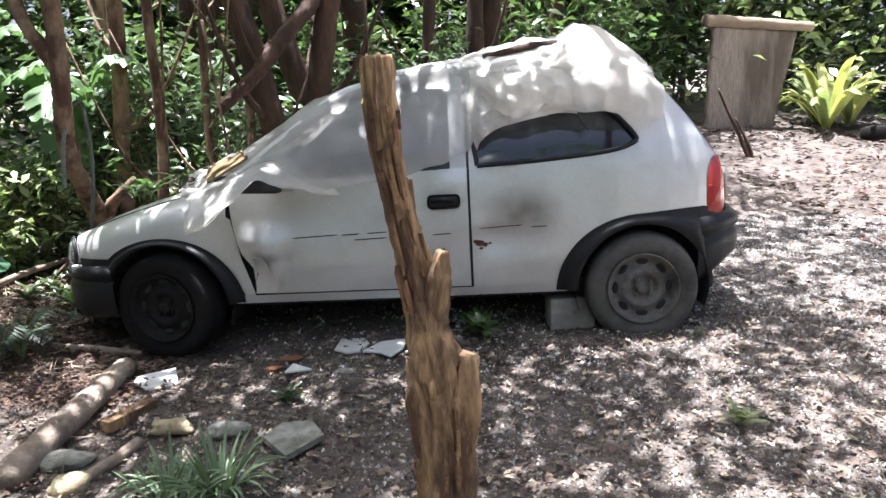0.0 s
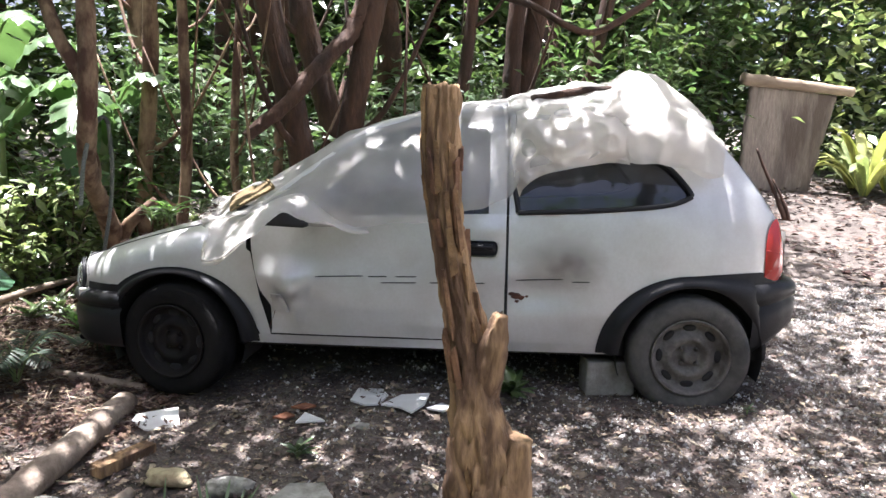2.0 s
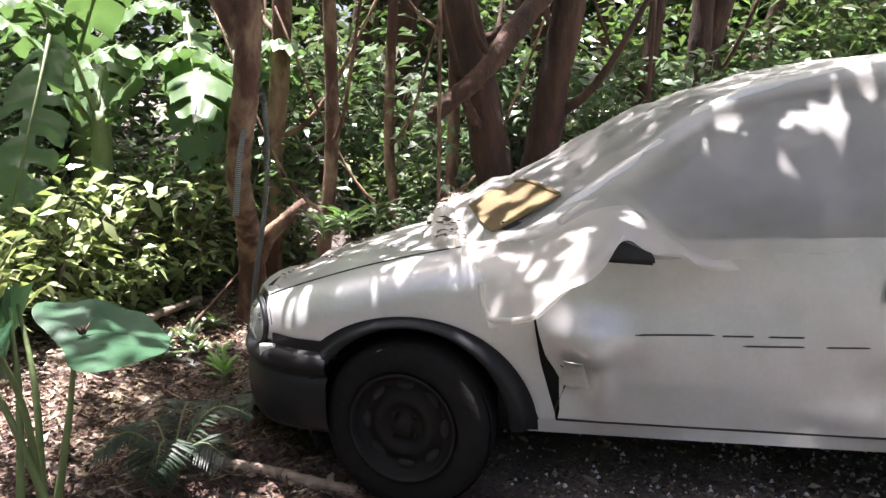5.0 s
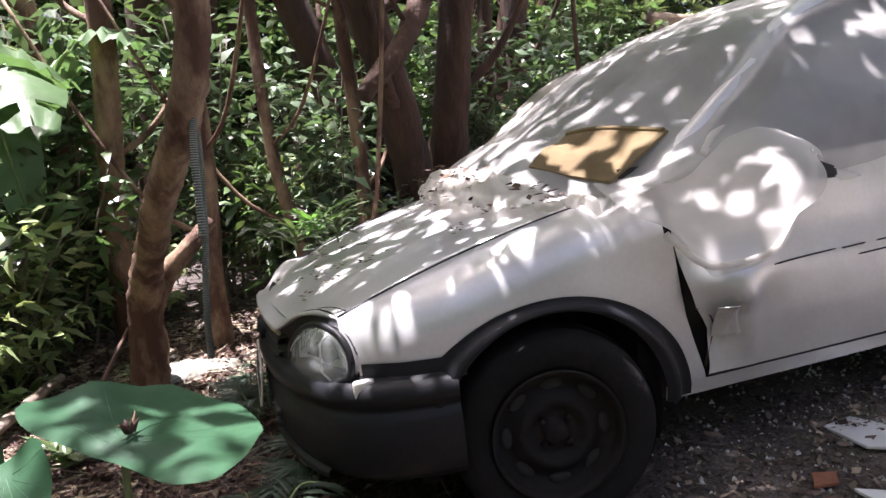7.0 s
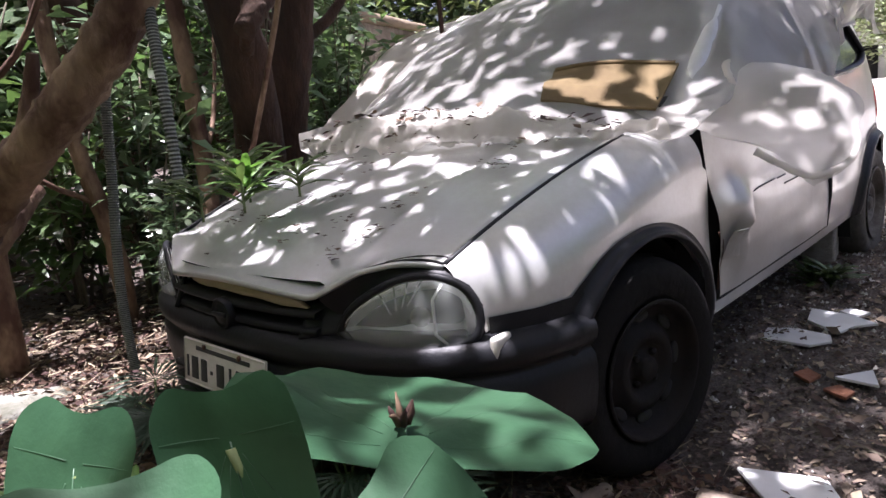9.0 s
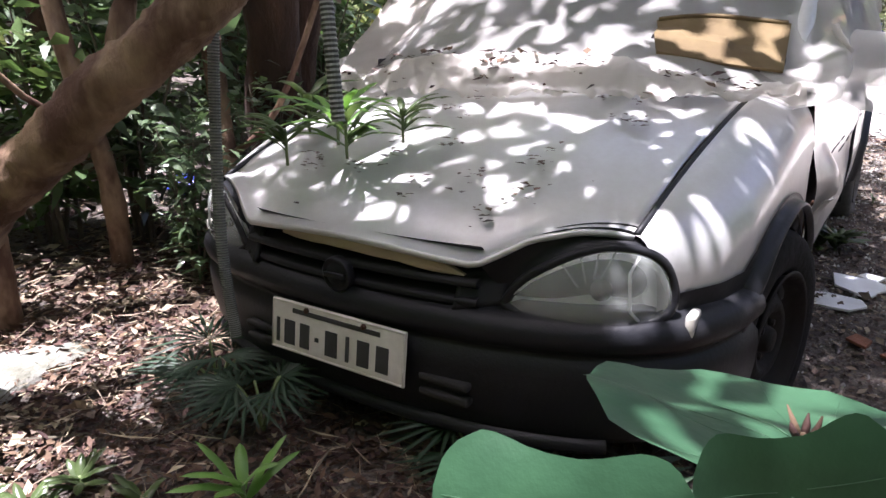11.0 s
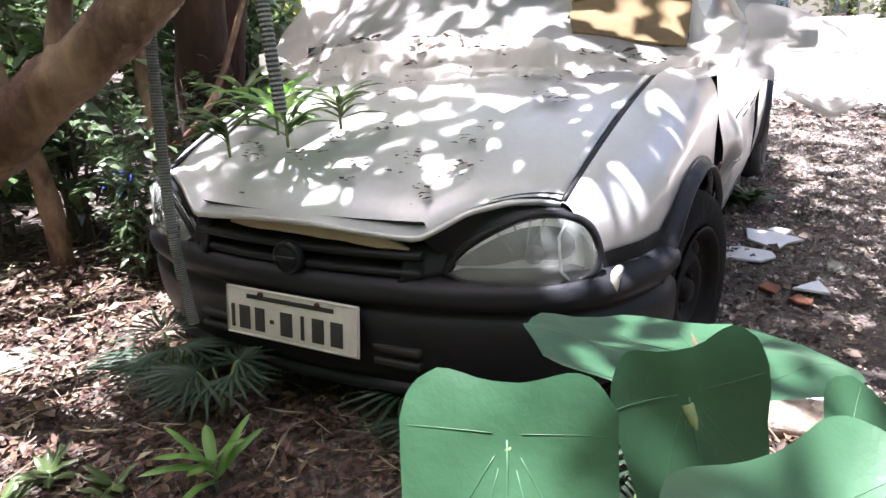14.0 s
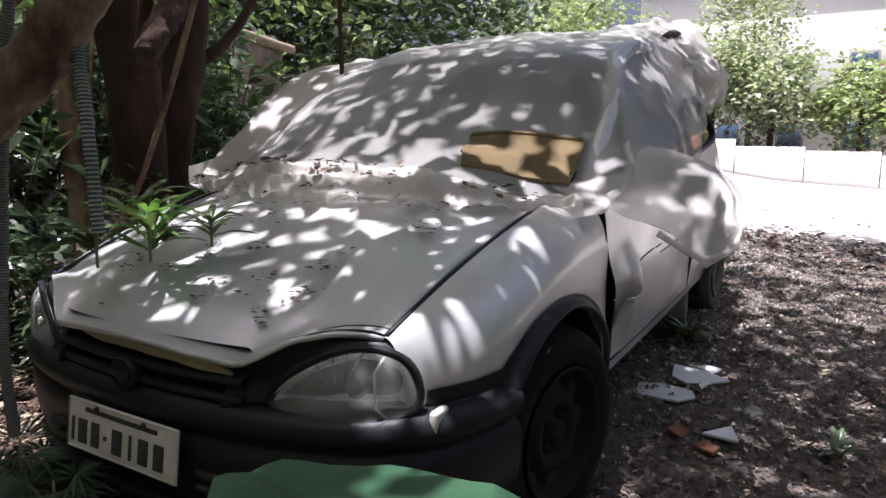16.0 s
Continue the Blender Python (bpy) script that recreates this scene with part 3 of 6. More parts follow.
def rear_sweep(profile):
    def fn(i, j):
        p = RPLAN[i]
        d = RPLAN[min(i + 1, 60)] - RPLAN[max(i - 1, 0)]
        n = Vector((d.y, -d.x, 0)).normalized()
        o, z = profile[j]
        low = .30 + .12 * min(1, max(0, (p.x - 1.50) / .20))
        z = low + (z - .34) * (.648 - low) / .308
        return (p.x + n.x * o, p.y + n.y * o, z)
    return grid(fn, list(range(61)), list(range(len(profile))))


part("rear_bumper", rear_sweep([(-.06, .34), (-.012, .35), (0, .38), (.006, .46), (.006, .52), (-.004, .535), (-.004, .545), (.008, .56), (.008, .60), (-.006, .632), (-.03, .645), (-.09, .648)]), PLASTIC, car, "grey black plastic rear bumper")
part("rear_side_trim", grid(lambda x, z: (x, -(flank(x, z) + .005), z), lin(1.50, 1.62, 8), lin(.60, .658, 4)), PLASTIC, car)
TL = [(1.545, .668), (1.548, .80), (1.560, .88), (1.585, .925), (1.612, .93), (1.640, .86), (1.652, .75), (1.650, .66), (1.60, .648)]
for side in (-1, 1):
    rim = spline([(x, 0, z) for x, z in TL + TL[:1]], 41)
    mid = Vector((1.598, 0, .78))

    def tail(u, k, rim=rim, mid=mid, side=side):
        p = mid.lerp(rim[k], u)
        return (p.x + .012 * (1 - u ** 3), side * (flank(p.x, p.z) + .004 + .020 * (1 - u ** 3)), p.z)
    lamp = part("tail_lamp", grid(tail, lin(.03, 1, 8), list(range(41))), REDLENS, car, "tall red tail lamp")
    part("lamp_divider", tube([tail(.93, 4), tail(.3, 4), tail(.3, 26), tail(.93, 26)], .004, 6), REDLENS, lamp)

hb = box((.165, .03, .072), .03, (0, 0, 0), 4)
handle = part("door_handle", hb, PLASTIC, car, "black recessed door handle")
handle.location = (.232, -(flank(.23, .78) + .002), .778)
part("grip", tube([(-.06, -.018, .010), (.06, -.018, .010)], .012, 8), PLASTIC, handle)
mirror = part("door_mirror", box((.09, .13, .07), .028, (-.60, -.86, .945), 4), PLASTIC, car, "black door mirror wrapped by the sheet")
wedge = bmesh.new()
wing_pts = [(-.715, .886), (-.640, .946), (-.540, .905), (-.536, .878)]
ring_a = [wedge.verts.new((x + .004, -1.01, z)) for x, z in wing_pts]
ring_b = [wedge.verts.new((x + .01, -.93, z)) for x, z in wing_pts]
wedge.faces.new(ring_a), wedge.faces.new(ring_b[::-1])
for k in range(4):
    wedge.faces.new((ring_a[k], ring_b[k], ring_b[(k + 1) % 4], ring_a[(k + 1) % 4]))
bmesh.ops.recalc_face_normals(wedge, faces=wedge.faces[:])
bmesh.ops.bevel(wedge, geom=wedge.edges[:], offset=.006, segments=2, affect='EDGES')
part("mirror_foot", wedge, DARK, mirror, "black underside of the mirror")
# front number plate, leaning back: plain bars for its characters
PLATE_AT = Matrix.Translation((-1.973, -.004, .397)) @ Matrix.Rotation(radians(9), 4, 'Y')
plate = part("number_plate", box((.006, .396, .122), .004), PLATE, car, "pale grey number plate with a bent corner")
plate.matrix_local = PLATE_AT
for y, wd in ((.176, .010), (.138, .034), (.090, .030), (.052, .012), (.008, .036), (-.040, .010), (-.085, .034), (-.138, .034)):
    part("character_bar", box((.003, wd, .058 if y != .052 else .010), .001, (-.0035, y, -.014)), INK, plate)
part("character_bar", box((.003, .26, .011), .001, (-.0035, 0, .040)), INK, plate)
part("plate_rim", tube([(-.003, .194, -.057), (-.003, -.194, -.057), (-.003, -.194, .057), (-.003, .194, .057), (-.003, .194, -.057)], .0028, 6), PLATE, plate)
for y in (-.085, .085):
    part("screw", tube([(-.002, y, .048), (-.008, y, .048)], .007, 8), RUST, plate)
# torn metal at the door's front corner
def torn_flap(u, v):
    """Upright tongue of bent door metal beside the gap."""
    x, z = -.750 + .085 * u * (1 - .35 * v), .455 + .090 * v
    return (x, -(flank(x, z) + dents(x, z) + .006 + .016 * v + .012 * u * (1 - u) * 4), z + .006 * noise.noise(Vector((u * 4, v * 4, 6))))


part("torn_flap", grid(torn_flap, lin(0, 1, 8), lin(0, 1, 9), None, .002), PAINT, car, "bent tongue of torn door metal", False)
part("torn_edge", tube([(x, -(flank(x, z) + dents(x, z) - .003), z) for x, z in ((-.800, .55), (-.750, .515), (-.732, .48), (-.748, .43), (-.770, .37))], .0035, 6, .4, 4), RUST, car, "rusted torn metal edge")
# brown grime smeared below the rear window
def smear_material(name, color, top):
    m = bpy.data.materials.new(name)
    m.use_nodes = True
    nt = m.node_tree
    N, L = nt.nodes.new, nt.links.new
    b = nt.nodes["Principled BSDF"]
    b.inputs["Base Color"].default_value, b.inputs["Roughness"].default_value = (*color, 1), .85
    co, mp, gr, nz, mu, mr = N("ShaderNodeTexCoord"), N("ShaderNodeMapping"), N("ShaderNodeTexGradient"), N("ShaderNodeTexNoise"), N("ShaderNodeMath"), N("ShaderNodeMapRange")
    mp.inputs["Location"].default_value, mp.inputs["Scale"].default_value = (-1, 0, -1), (2, 0, 2)
    gr.gradient_type = 'SPHERICAL'
    nz.inputs["Scale"].default_value, nz.inputs["Detail"].default_value = 9, 7
    mu.operation = 'MULTIPLY'
    mr.inputs[1].default_value, mr.inputs[2].default_value, mr.inputs[4].default_value = .04, .46, top
    L(co.outputs["Generated"], mp.inputs["Vector"])
    L(mp.outputs[0], gr.inputs["Vector"])
    L(co.outputs["Object"], nz.inputs["Vector"])
    L(gr.outputs["Fac"], mu.inputs[0])
    L(nz.outputs["Fac"], mu.inputs[1])
    L(mu.outputs[0], mr.inputs[0])
    tp, mx = N("ShaderNodeBsdfTransparent"), N("ShaderNodeMixShader")
    L(mr.outputs[0], mx.inputs[0])
    L(tp.outputs[0], mx.inputs[1])
    L(b.outputs[0], mx.inputs[2])
    L(mx.outputs[0], nt.nodes["Material Output"].inputs["Surface"])
    return m


GRIME = smear_material("brown_grime", (.21, .17, .135), .48)
part("grime_smear", grid(lambda x, z: (x, -(flank(x, z) + dents(x, z) + .003), z), lin(.366, .86, 26), lin(.56, .86, 16)), GRIME, car, "brown grime smeared on the paint")
# scratches on the door, rust by its rear edge, gap lines
for x0, x1, z in ((-.54, -.31, .628), (-.29, -.20, .633), (-.16, -.06, .636), (-.23, -.06, .606), (0.0, .12, .612), (.17, .26, .615), (.40, .62, .636), (.66, .74, .632)):
    pts = [(x, -(flank(x, z + (x - x0) * .03) + dents(x, z + (x - x0) * .03) + .0006), z + (x - x0) * .03) for x in lin(x0, x1, 14)]
    part("scratch", tube(pts, [.001] + [.0028] * 12 + [.001], 5), INK, car)
for x, z, r in ((.405, .56, .022), (.43, .552, .016), (.385, .57, .014), (.455, .558, .009), (.41, .535, .01)):
    bm = bmesh.new()
    ring = [(x + r * (1 + .5 * noise.noise(Vector((k, x * 9, z)))) * math.cos(k * .524), z + r * .7 * (1 + .5 * noise.noise(Vector((k, 3, z * 5)))) * math.sin(k * .524)) for k in range(12)]
    bm.faces.new([bm.verts.new((a, -(flank(a, b) + dents(a, b) + .003), b)) for a, b in ring])
    part("rust_patch", bm, RUST, car)
part("door_gap", tube([(.358, -(flank(.358, z) - .004), z) for z in lin(.345, .93, 24)], .007, 6), DARK, car)
part("sill_seam", tube([(x, -(flank(x, .340) - .001), .340) for x in lin(-.76, .24, 24)], .0035, 5), DARK, car, "dark seam under the door")
part("floor_pan", box((3.2, 1.34, .10), .03, (0, 0, .30)), DARK, car)
part("cabin_lining", grid(lambda x, v: (x, v * .60, .60), lin(-1.0, 1.4, 4), lin(-1, 1, 4)), DARK, car)
part("inner_firewall", grid(lambda z, v: (-1.0, v * .66, z), lin(.2, .88, 4), lin(-1, 1, 4)), DARK, car)
for y in (-.33, .33):
    seat = part("car_seat", box((.14, .46, .60), .06, (.10, y, .88), 3), DARK, car, "dark cloth front seat")
    part("headrest", box((.09, .24, .15), .04, (.14, y, 1.24), 3), DARK, seat)
# ---- plastic sheet over the car: laid over roof and screen, hung on the left mirror, bunched at the rear ----
def car_to_world(p):
    return CAR @ Vector(p)


def low_edge(x, side):
    if side > 0:
        return interp(x, (-1.05, -.6, 0, .5, 1.3), (.93, .95, .93, 1.05, 1.16))
    return interp(x, (-1.05, -.8, -.55, -.36, 0, .25, .37, .43, .55, .68, .82, 1.0, 1.28), (.90, .90, .86, .86, .895, .96, 1.02, 1.13, 1.16, 1.17, 1.215, 1.20, 1.165))


def crease(p, f, seed):
    return 1 - abs(noise.noise(Vector((p[0] * f, p[1] * f, p[2] * f + seed)))) * 2


def drape(x, s):
    """s from -1 (left lower edge) over the roof to 1."""
    side = -1 if s < 0 else 1
    a = abs(s)
    if a < .5:
        p = Vector(crown(x, s * 2))
        n = Vector((-.35 if x < -.3 else 0, 0, 1)).normalized()
    else:
        e = Vector(crown(x, side))
        t = (a - .5) * 2
        zl = low_edge(x, side)
        z = e.z + (zl - e.z) * t
        yf = flank(max(x, -.9), max(min(z, 1.33), .9)) + .012 + (.10 * t * (1 - .3 * t) * math.exp(-((x + .35) / .5) ** 2) if side > 0 else .035 * math.sin(math.pi * t) + .03 * t)
        w = min(t * 4, 1)
        if side > 0:
            b = math.exp(-((x + .35) / .62) ** 4)
            out = max(.93, abs(e.y))
            yf = yf * (1 - b) + out * b
            z = z * (1 - b) + b * (e.z + .01 + (zl - e.z) * max(0, (t - .40) / .60) ** 1.2)
            w = min(t * 2.6, 1)
        p = Vector((x, side * (abs(e.y) * (1 - w) + max(yf, abs(e.y)) * w), z))
        n = Vector((0, side, .25)).normalized()
    lift = .018 + .006 * noise.noise(p * 3.0)
    lift += .022 * crease(p, 2.2, 3) * (.4 + .6 * a) + .010 * crease(Vector((p.x * .6, p.y, p.z)), 6.0, 5)
    if s < -.12 and x > .36:
        m = math.exp(-((x - .66) / .22) ** 2) * min(1, (a - .12) / .3)
        lift += .07 * m * crease(p, 6.5, 9) + .03 * m
    p = p + n * lift
    bump = math.exp(-((x - .96) / .13) ** 2 - ((p.y + .50) / .26) ** 2)
    p.z += .15 * bump * (.85 + .3 * noise.noise(p * 8))
    p.y -= .05 * bump
    if a > .93 and s < 0:
        p.z += .012 * noise.noise(Vector((x * 9, 2, 7)))
    return car_to_world(p)


sheet = thing("plastic_sheet", "torn milky plastic sheet draped over the car roof", "plastic sheet")
svals = lin(-1, -.5, 26) + lin(-.48, .5, 40)
part("roof_drape", grid(drape, lin(-1.06, 1.30, 130), svals, lambda x, s: not inside([(-.87, -.25), (-.765, -.485), (-.955, -.49), (-.985, -.285)], x, s)), SHEET, sheet)


def patch(rows, wr, seed, nu=40, nv=26, push=(0, -1, 0)):
    """A crumpled sheet through rows of control points."""
    cols = [spline(r, nu) for r in rows]
    grid_rows = [spline([c[i] for c in cols], nv) for i in range(nu)]

    def fn(i, j):
        p = grid_rows[i][j]
        rag = Vector((noise.noise(p * 7), noise.noise(p * 7 + Vector((3, 1, 0))), noise.noise(p * 7 + Vector((0, 5, 2))))) * (.036 if i in (0, nu - 1) or j == nv - 1 else .012)
        return p + rag + Vector(push) * wr * (crease(p, 4.0, seed) + .6 * crease(p, 9, seed + 3))
    return grid(fn, list(range(nu)), list(range(nv)))


part("side_sail", grid(drape, lin(-1.06, 1.30, 90), lin(.5, 1, 22)), SHEET_FOLDED, sheet, "film held out beside the car")
part("mirror_hood", patch([[(-1.02, -.64, .870), (-.90, -.72, .885), (-.80, -.80, .920), (-.72, -.76, .972), (-.62, -.755, .990), (-.555, -.745, .957), (-.48, -.755, .905), (-.33, -.785, .850)],
                           [(-1.035, -.82, .800), (-.90, -.90, .835), (-.775, -.97, .905), (-.69, -.89, .965), (-.61, -.88, .972), (-.55, -.86, .935), (-.47, -.83, .885), (-.32, -.805, .838)],
                           [(-1.005, -.97, .740), (-.885, -1.06, .775), (-.745, -1.06, .880), (-.665, -.98, .945), (-.60, -.97, .928), (-.545, -.935, .893), (-.465, -.875, .862), (-.31, -.815, .828)],
                           [(-.970, -1.06, .685), (-.865, -1.12, .715), (-.715, -1.08, .848), (-.645, -1.015, .916), (-.59, -.985, .888), (-.54, -.945, .858), (-.46, -.885, .843), (-.30, -.822, .818)]], .011, 2, 90, 40), SHEET_HUNG, sheet, "smooth film hung over the mirror and drooping beside the wing")
hem = spline([(-1.015, -.95, .755), (-.99, -1.04, .70), (-.955, -1.08, .690), (-.865, -1.125, .718), (-.79, -1.11, .785), (-.715, -1.085, .850), (-.645, -1.020, .920)], 50)
part("hem", tube(hem, lin(.010, .005, 50), 8, .4, 3), SHEET_HUNG, sheet, "rolled hem of the film")
part("ridge_fold", tube(spline([(-.80, -.815, .925), (-.72, -.77, .980), (-.62, -.765, .999), (-.555, -.755, .966), (-.48, -.765, .915), (-.43, -.775, .925), (-.40, -.785, .880), (-.30, -.795, .850)], 60), lin(.011, .004, 60), 8, .5, 5), SHEET_FOLDED, sheet, "bright folded ridge of the film")
part("bunched_film", patch([[(.34, -.60, 1.40), (.52, -.62, 1.44), (.70, -.62, 1.45), (.86, -.62, 1.45)],
                            [(.34, -.71, 1.21), (.50, -.75, 1.28), (.68, -.765, 1.31), (.86, -.75, 1.32)],
                            [(.37, -.745, 1.02), (.48, -.75, 1.11), (.66, -.75, 1.155), (.86, -.74, 1.185)]], .045, 13, 70, 50), SHEET_FOLDED, sheet, "crumpled bunch of plastic film")
part("rear_cap", patch([[(.80, -.42, 1.53), (.98, -.44, 1.62), (1.13, -.46, 1.53), (1.27, -.48, 1.41)],
                        [(.79, -.70, 1.36), (.98, -.73, 1.37), (1.15, -.71, 1.33), (1.30, -.67, 1.28)],
                        [(.78, -.745, 1.20), (.98, -.755, 1.19), (1.15, -.745, 1.165), (1.29, -.73, 1.135)]], .020, 17, 50, 40), SHEET_FOLDED, sheet, "white film folded over the rear pillar")

part("window_sail", patch([[(-.92, .66, .925), (-.62, .65, 1.12), (-.32, .62, 1.30), (-.05, .60, 1.385)],
                           [(-.775, .86, .895), (-.56, .865, 1.050), (-.31, .865, 1.225), (-.07, .86, 1.360)],
                           [(-.72, .89, .80), (-.45, .89, .93), (-.20, .88, 1.06), (0, .87, 1.17)]], .008, 21, 50, 30), SHEET_HUNG, sheet, "film held out beside the far window")


def cowl(k, v):
    """Crumpled front edge of the sheet, from the screen down on to the bonnet."""
    sv = -.56 + 1.10 * k
    p = drape(-1.05, sv)
    q = Vector((p.x - .065 - .045 * (1 - (sv * 1.8) ** 2), p.y * .98, 0))
    cx = min(max((q.x + 1.755) / .62, 0), 1.1)
    q.z = .667 + .235 * cx - .055 * cx * cx + .03 * (1 - min(abs(q.y) / .62, 1) ** 2.4) - .02 + .0255 * q.x + .012
    m = p.lerp(q, v)
    m.z += .016 * math.sin(math.pi * v) + .032 * math.sin(math.pi * min(v * 1.1, 1)) * crease(Vector((m.x * 3.0, m.y * .5, m.z * 2)), 6.0, 4) + .020 * crease(Vector((m.x * 2.4, m.y * .45, m.z * 2)), 13, 8) * v + .010 * crease(m, 34, 2) * v
    m.x += .05 * noise.noise(Vector((k * 7, v * 2, 3))) * v + .020 * noise.noise(Vector((k * 31, v * 3, 5))) * v
    return m


part("cowl_roll", grid(cowl, lin(0, 1, 190), lin(0, 1, 26)), SHEET_FOLDED, sheet, "crumpled edge of plastic on the bonnet")
# stick on the roof that the sheet is tied over
stick = single("roof_stick", tube(spline([(.42, -.60, 1.46), (.60, -.59, 1.50), (.80, -.57, 1.52), (.98, -.54, 1.51)], 20), [.020] * 20, 9, .3, 4), BARK, "brown dead branch lying on the covered roof", "branch")
rod = single("dark_rod", tube([(-.34, .66, 1.15), (-.345, .665, 1.5), (-.35, .67, 2.6)], .011, 8), BARK, "thin dark upright stem beside the car roof", "stem")
# cardboard sheet laid against the screen, in the tear of the film
def card_at(u, v):
    x = (-.86 + .11 * u) * (1 - v) + (-.995 + .035 * u) * v
    w = (-.48 - .50 * u) * (1 - v) + (-.55 - .43 * u) * v
    return car_to_world(Vector(crown(x, w)) + Vector((-.014, -.004, .022 + .005 * math.sin(u * 5 + v * 2))))


card_ob = thing("cardboard_piece", "dull yellow cardboard piece propped against the windscreen", "cardboard")
part("panel", grid(card_at, lin(0, 1, 16), lin(0, 1, 8), None, .008), CARD, card_ob, "", False)
part("folded_edge", tube([card_at(u, .0) + Vector((-.006, 0, .006)) for u in lin(.02, .98, 14)], .008, 6), CARD, card_ob, "paler folded cardboard edge")
# ---- dead stump in front of the car ----
stump = thing("dead_tree_stump", "split dead tree trunk standing like a post", "stump")


def ragged(points, radii, seed, n=60, sides=26, deep=.22):
    """A stripped trunk with long splits along it."""
    pts = spline(points, n)
    rr = [interp(i / (n - 1), lin(0, 1, len(radii)), radii) for i in range(n)]
    bm = bmesh.new()
    rings = []
    for i, p in enumerate(pts):
        d = (pts[min(i + 1, n - 1)] - pts[max(i - 1, 0)]).normalized()
        a = d.cross(Vector((0, 1, 0))).normalized()
        b = d.cross(a)
        ring = []
        for k in range(sides):
            w = 2 * math.pi * k / sides
            along = noise.noise(Vector((math.cos(w) * 2.4, math.sin(w) * 2.4, i * .045 + seed)))
            fine = noise.noise(Vector((math.cos(w) * 7, math.sin(w) * 7, i * .16 + seed * 3)))
            flake = abs(noise.noise(Vector((math.cos(w) * 4, math.sin(w) * 4, i * .10 + seed * 5)))) ** .5
            r = rr[i] * (1 + deep * along + deep * .55 * fine - deep * 1.3 * (.5 - flake) - .16 * max(0, .18 - abs(noise.noise(Vector((math.cos(w) * 3.2 + seed, math.sin(w) * 3.2, i * .022))))) / .18)
            q = p + (a * math.cos(w) + b * math.sin(w)) * r
            if i > n - 4:
                q += d * (.004 * noise.noise(Vector((w * 3, seed, 5))) * (i - n + 4))
            ring.append(bm.verts.new(q))
        rings.append(ring)
    for r, s in zip(rings, rings[1:]):
        for k in range(sides):
            bm.faces.new((r[k], r[(k + 1) % sides], s[(k + 1) % sides], s[k]))
    bm.faces.new(rings[-1])
    return bm


part("trunk", ragged([(.275, -2.46, -.14), (.276, -2.46, .10), (.279, -2.465, .25), (.268, -2.46, .40), (.248, -2.462, .55), (.226, -2.46, .68), (.210, -2.456, .80), (.182, -2.455, .905), (.156, -2.46, 1.046), (.140, -2.47, 1.18), (.136, -2.48, 1.315)], [.080, .076, .074, .076, .066, .050, .044, .036, .034, .037, .040], 1, 170, 64, .24), STUMPWOOD, stump)
part("side_stub", ragged([(.235, -2.46, .58), (.258, -2.475, .70), (.272, -2.485, .78), (.282, -2.49, .845)], [.034, .036, .030, .014], 5, 26, 18, .35), STUMPWOOD, stump)
part("split_fork", ragged([(.285, -2.45, .12), (.305, -2.455, .30), (.325, -2.465, .44), (.338, -2.47, .565)], [.055, .056, .048, .030], 8, 34, 22, .35), STUMPWOOD, stump, "broken upright fork with a ragged top")
part("split_fork", ragged([(.255, -2.47, .20), (.225, -2.49, .38), (.205, -2.505, .48), (.190, -2.51, .575)], [.048, .040, .026, .008], 11, 28, 18, .35), STUMPWOOD, stump, "thin pointed splinter of wood")

rf = random.Random(14)
axis_pts = spline([(.276, -2.46, .0), (.270, -2.465, .38), (.235, -2.46, .62), (.182, -2.455, .90), (.148, -2.465, 1.12), (.137, -2.478, 1.29)], 60)
for _ in range(80):
    flakes = bmesh.new()
    i = rf.randrange(1, 56)
    c = axis_pts[i]
    r = interp(i / 59, (0, .3, .55, .75, 1), (.082, .066, .050, .042, .040)) * rf.uniform(.92, 1.06)
    w = rf.uniform(0, 6.283)
    o = Vector((math.cos(w), math.sin(w), 0))
    t_ = Vector((-math.sin(w), math.cos(w), 0))
    hw, hh = rf.uniform(.003, .010), rf.uniform(.02, .075)
    d = (axis_pts[min(i + 2, 59)] - axis_pts[i - 1]).normalized()
    out = rf.uniform(.0, .007)
    q = [c + o * r + t_ * hw * sx * rf.uniform(.5, 1.1) + d * hh * sz * rf.uniform(.7, 1.2) + o * (out if sz > 0 else 0) for sx, sz in ((-1, -1), (1, -1), (1, 1), (-1, 1))]
    vs = [flakes.verts.new(p) for p in q] + [flakes.verts.new(p - o * .010) for p in q]
    for f in ((0, 1, 2, 3), (0, 4, 5, 1), (1, 5, 6, 2), (2, 6, 7, 3), (3, 7, 4, 0)):
        flakes.faces.new([vs[k] for k in f])
    part("bark_flake", flakes, BARKFLAKE, stump, "", False)

# ---- logs, boards, broken tiles, concrete block ----
WOODGREY = material("grey_log_wood", (.32, .26, .205), .9, 0, (30, .4), (5, .45), (26, .8), (.10, .07, .05), stretch=(1, 1, 1))
TILE = material("white_tile", (.72, .73, .72), .3, 0, (30, .08), (6, .2), (30, .05), (.45, .44, .40))
CONCRETE = material("rough_concrete", (.36, .34, .30), .95, 0, (40, .3), (7, .4), (50, .6), (.15, .13, .11))
TERRACOTTA = material("terracotta", (.25, .10, .05), .85, 0, (40, .3), (8, .4), (40, .5), (.16, .07, .04))
STONE = material("pale_stone", (.34, .335, .30), .9, 0, (30, .45), (6, .6), (26, .9), (.12, .12, .09))

YELLOWSTONE = material("lichen_stone", (.40, .36, .22), .9, 0, (30, .45), (9, .6), (26, .9), (.20, .15, .09))


def rest(x, y, up=0.0):
    return Vector((x, y, ground_z(x, y) + up))


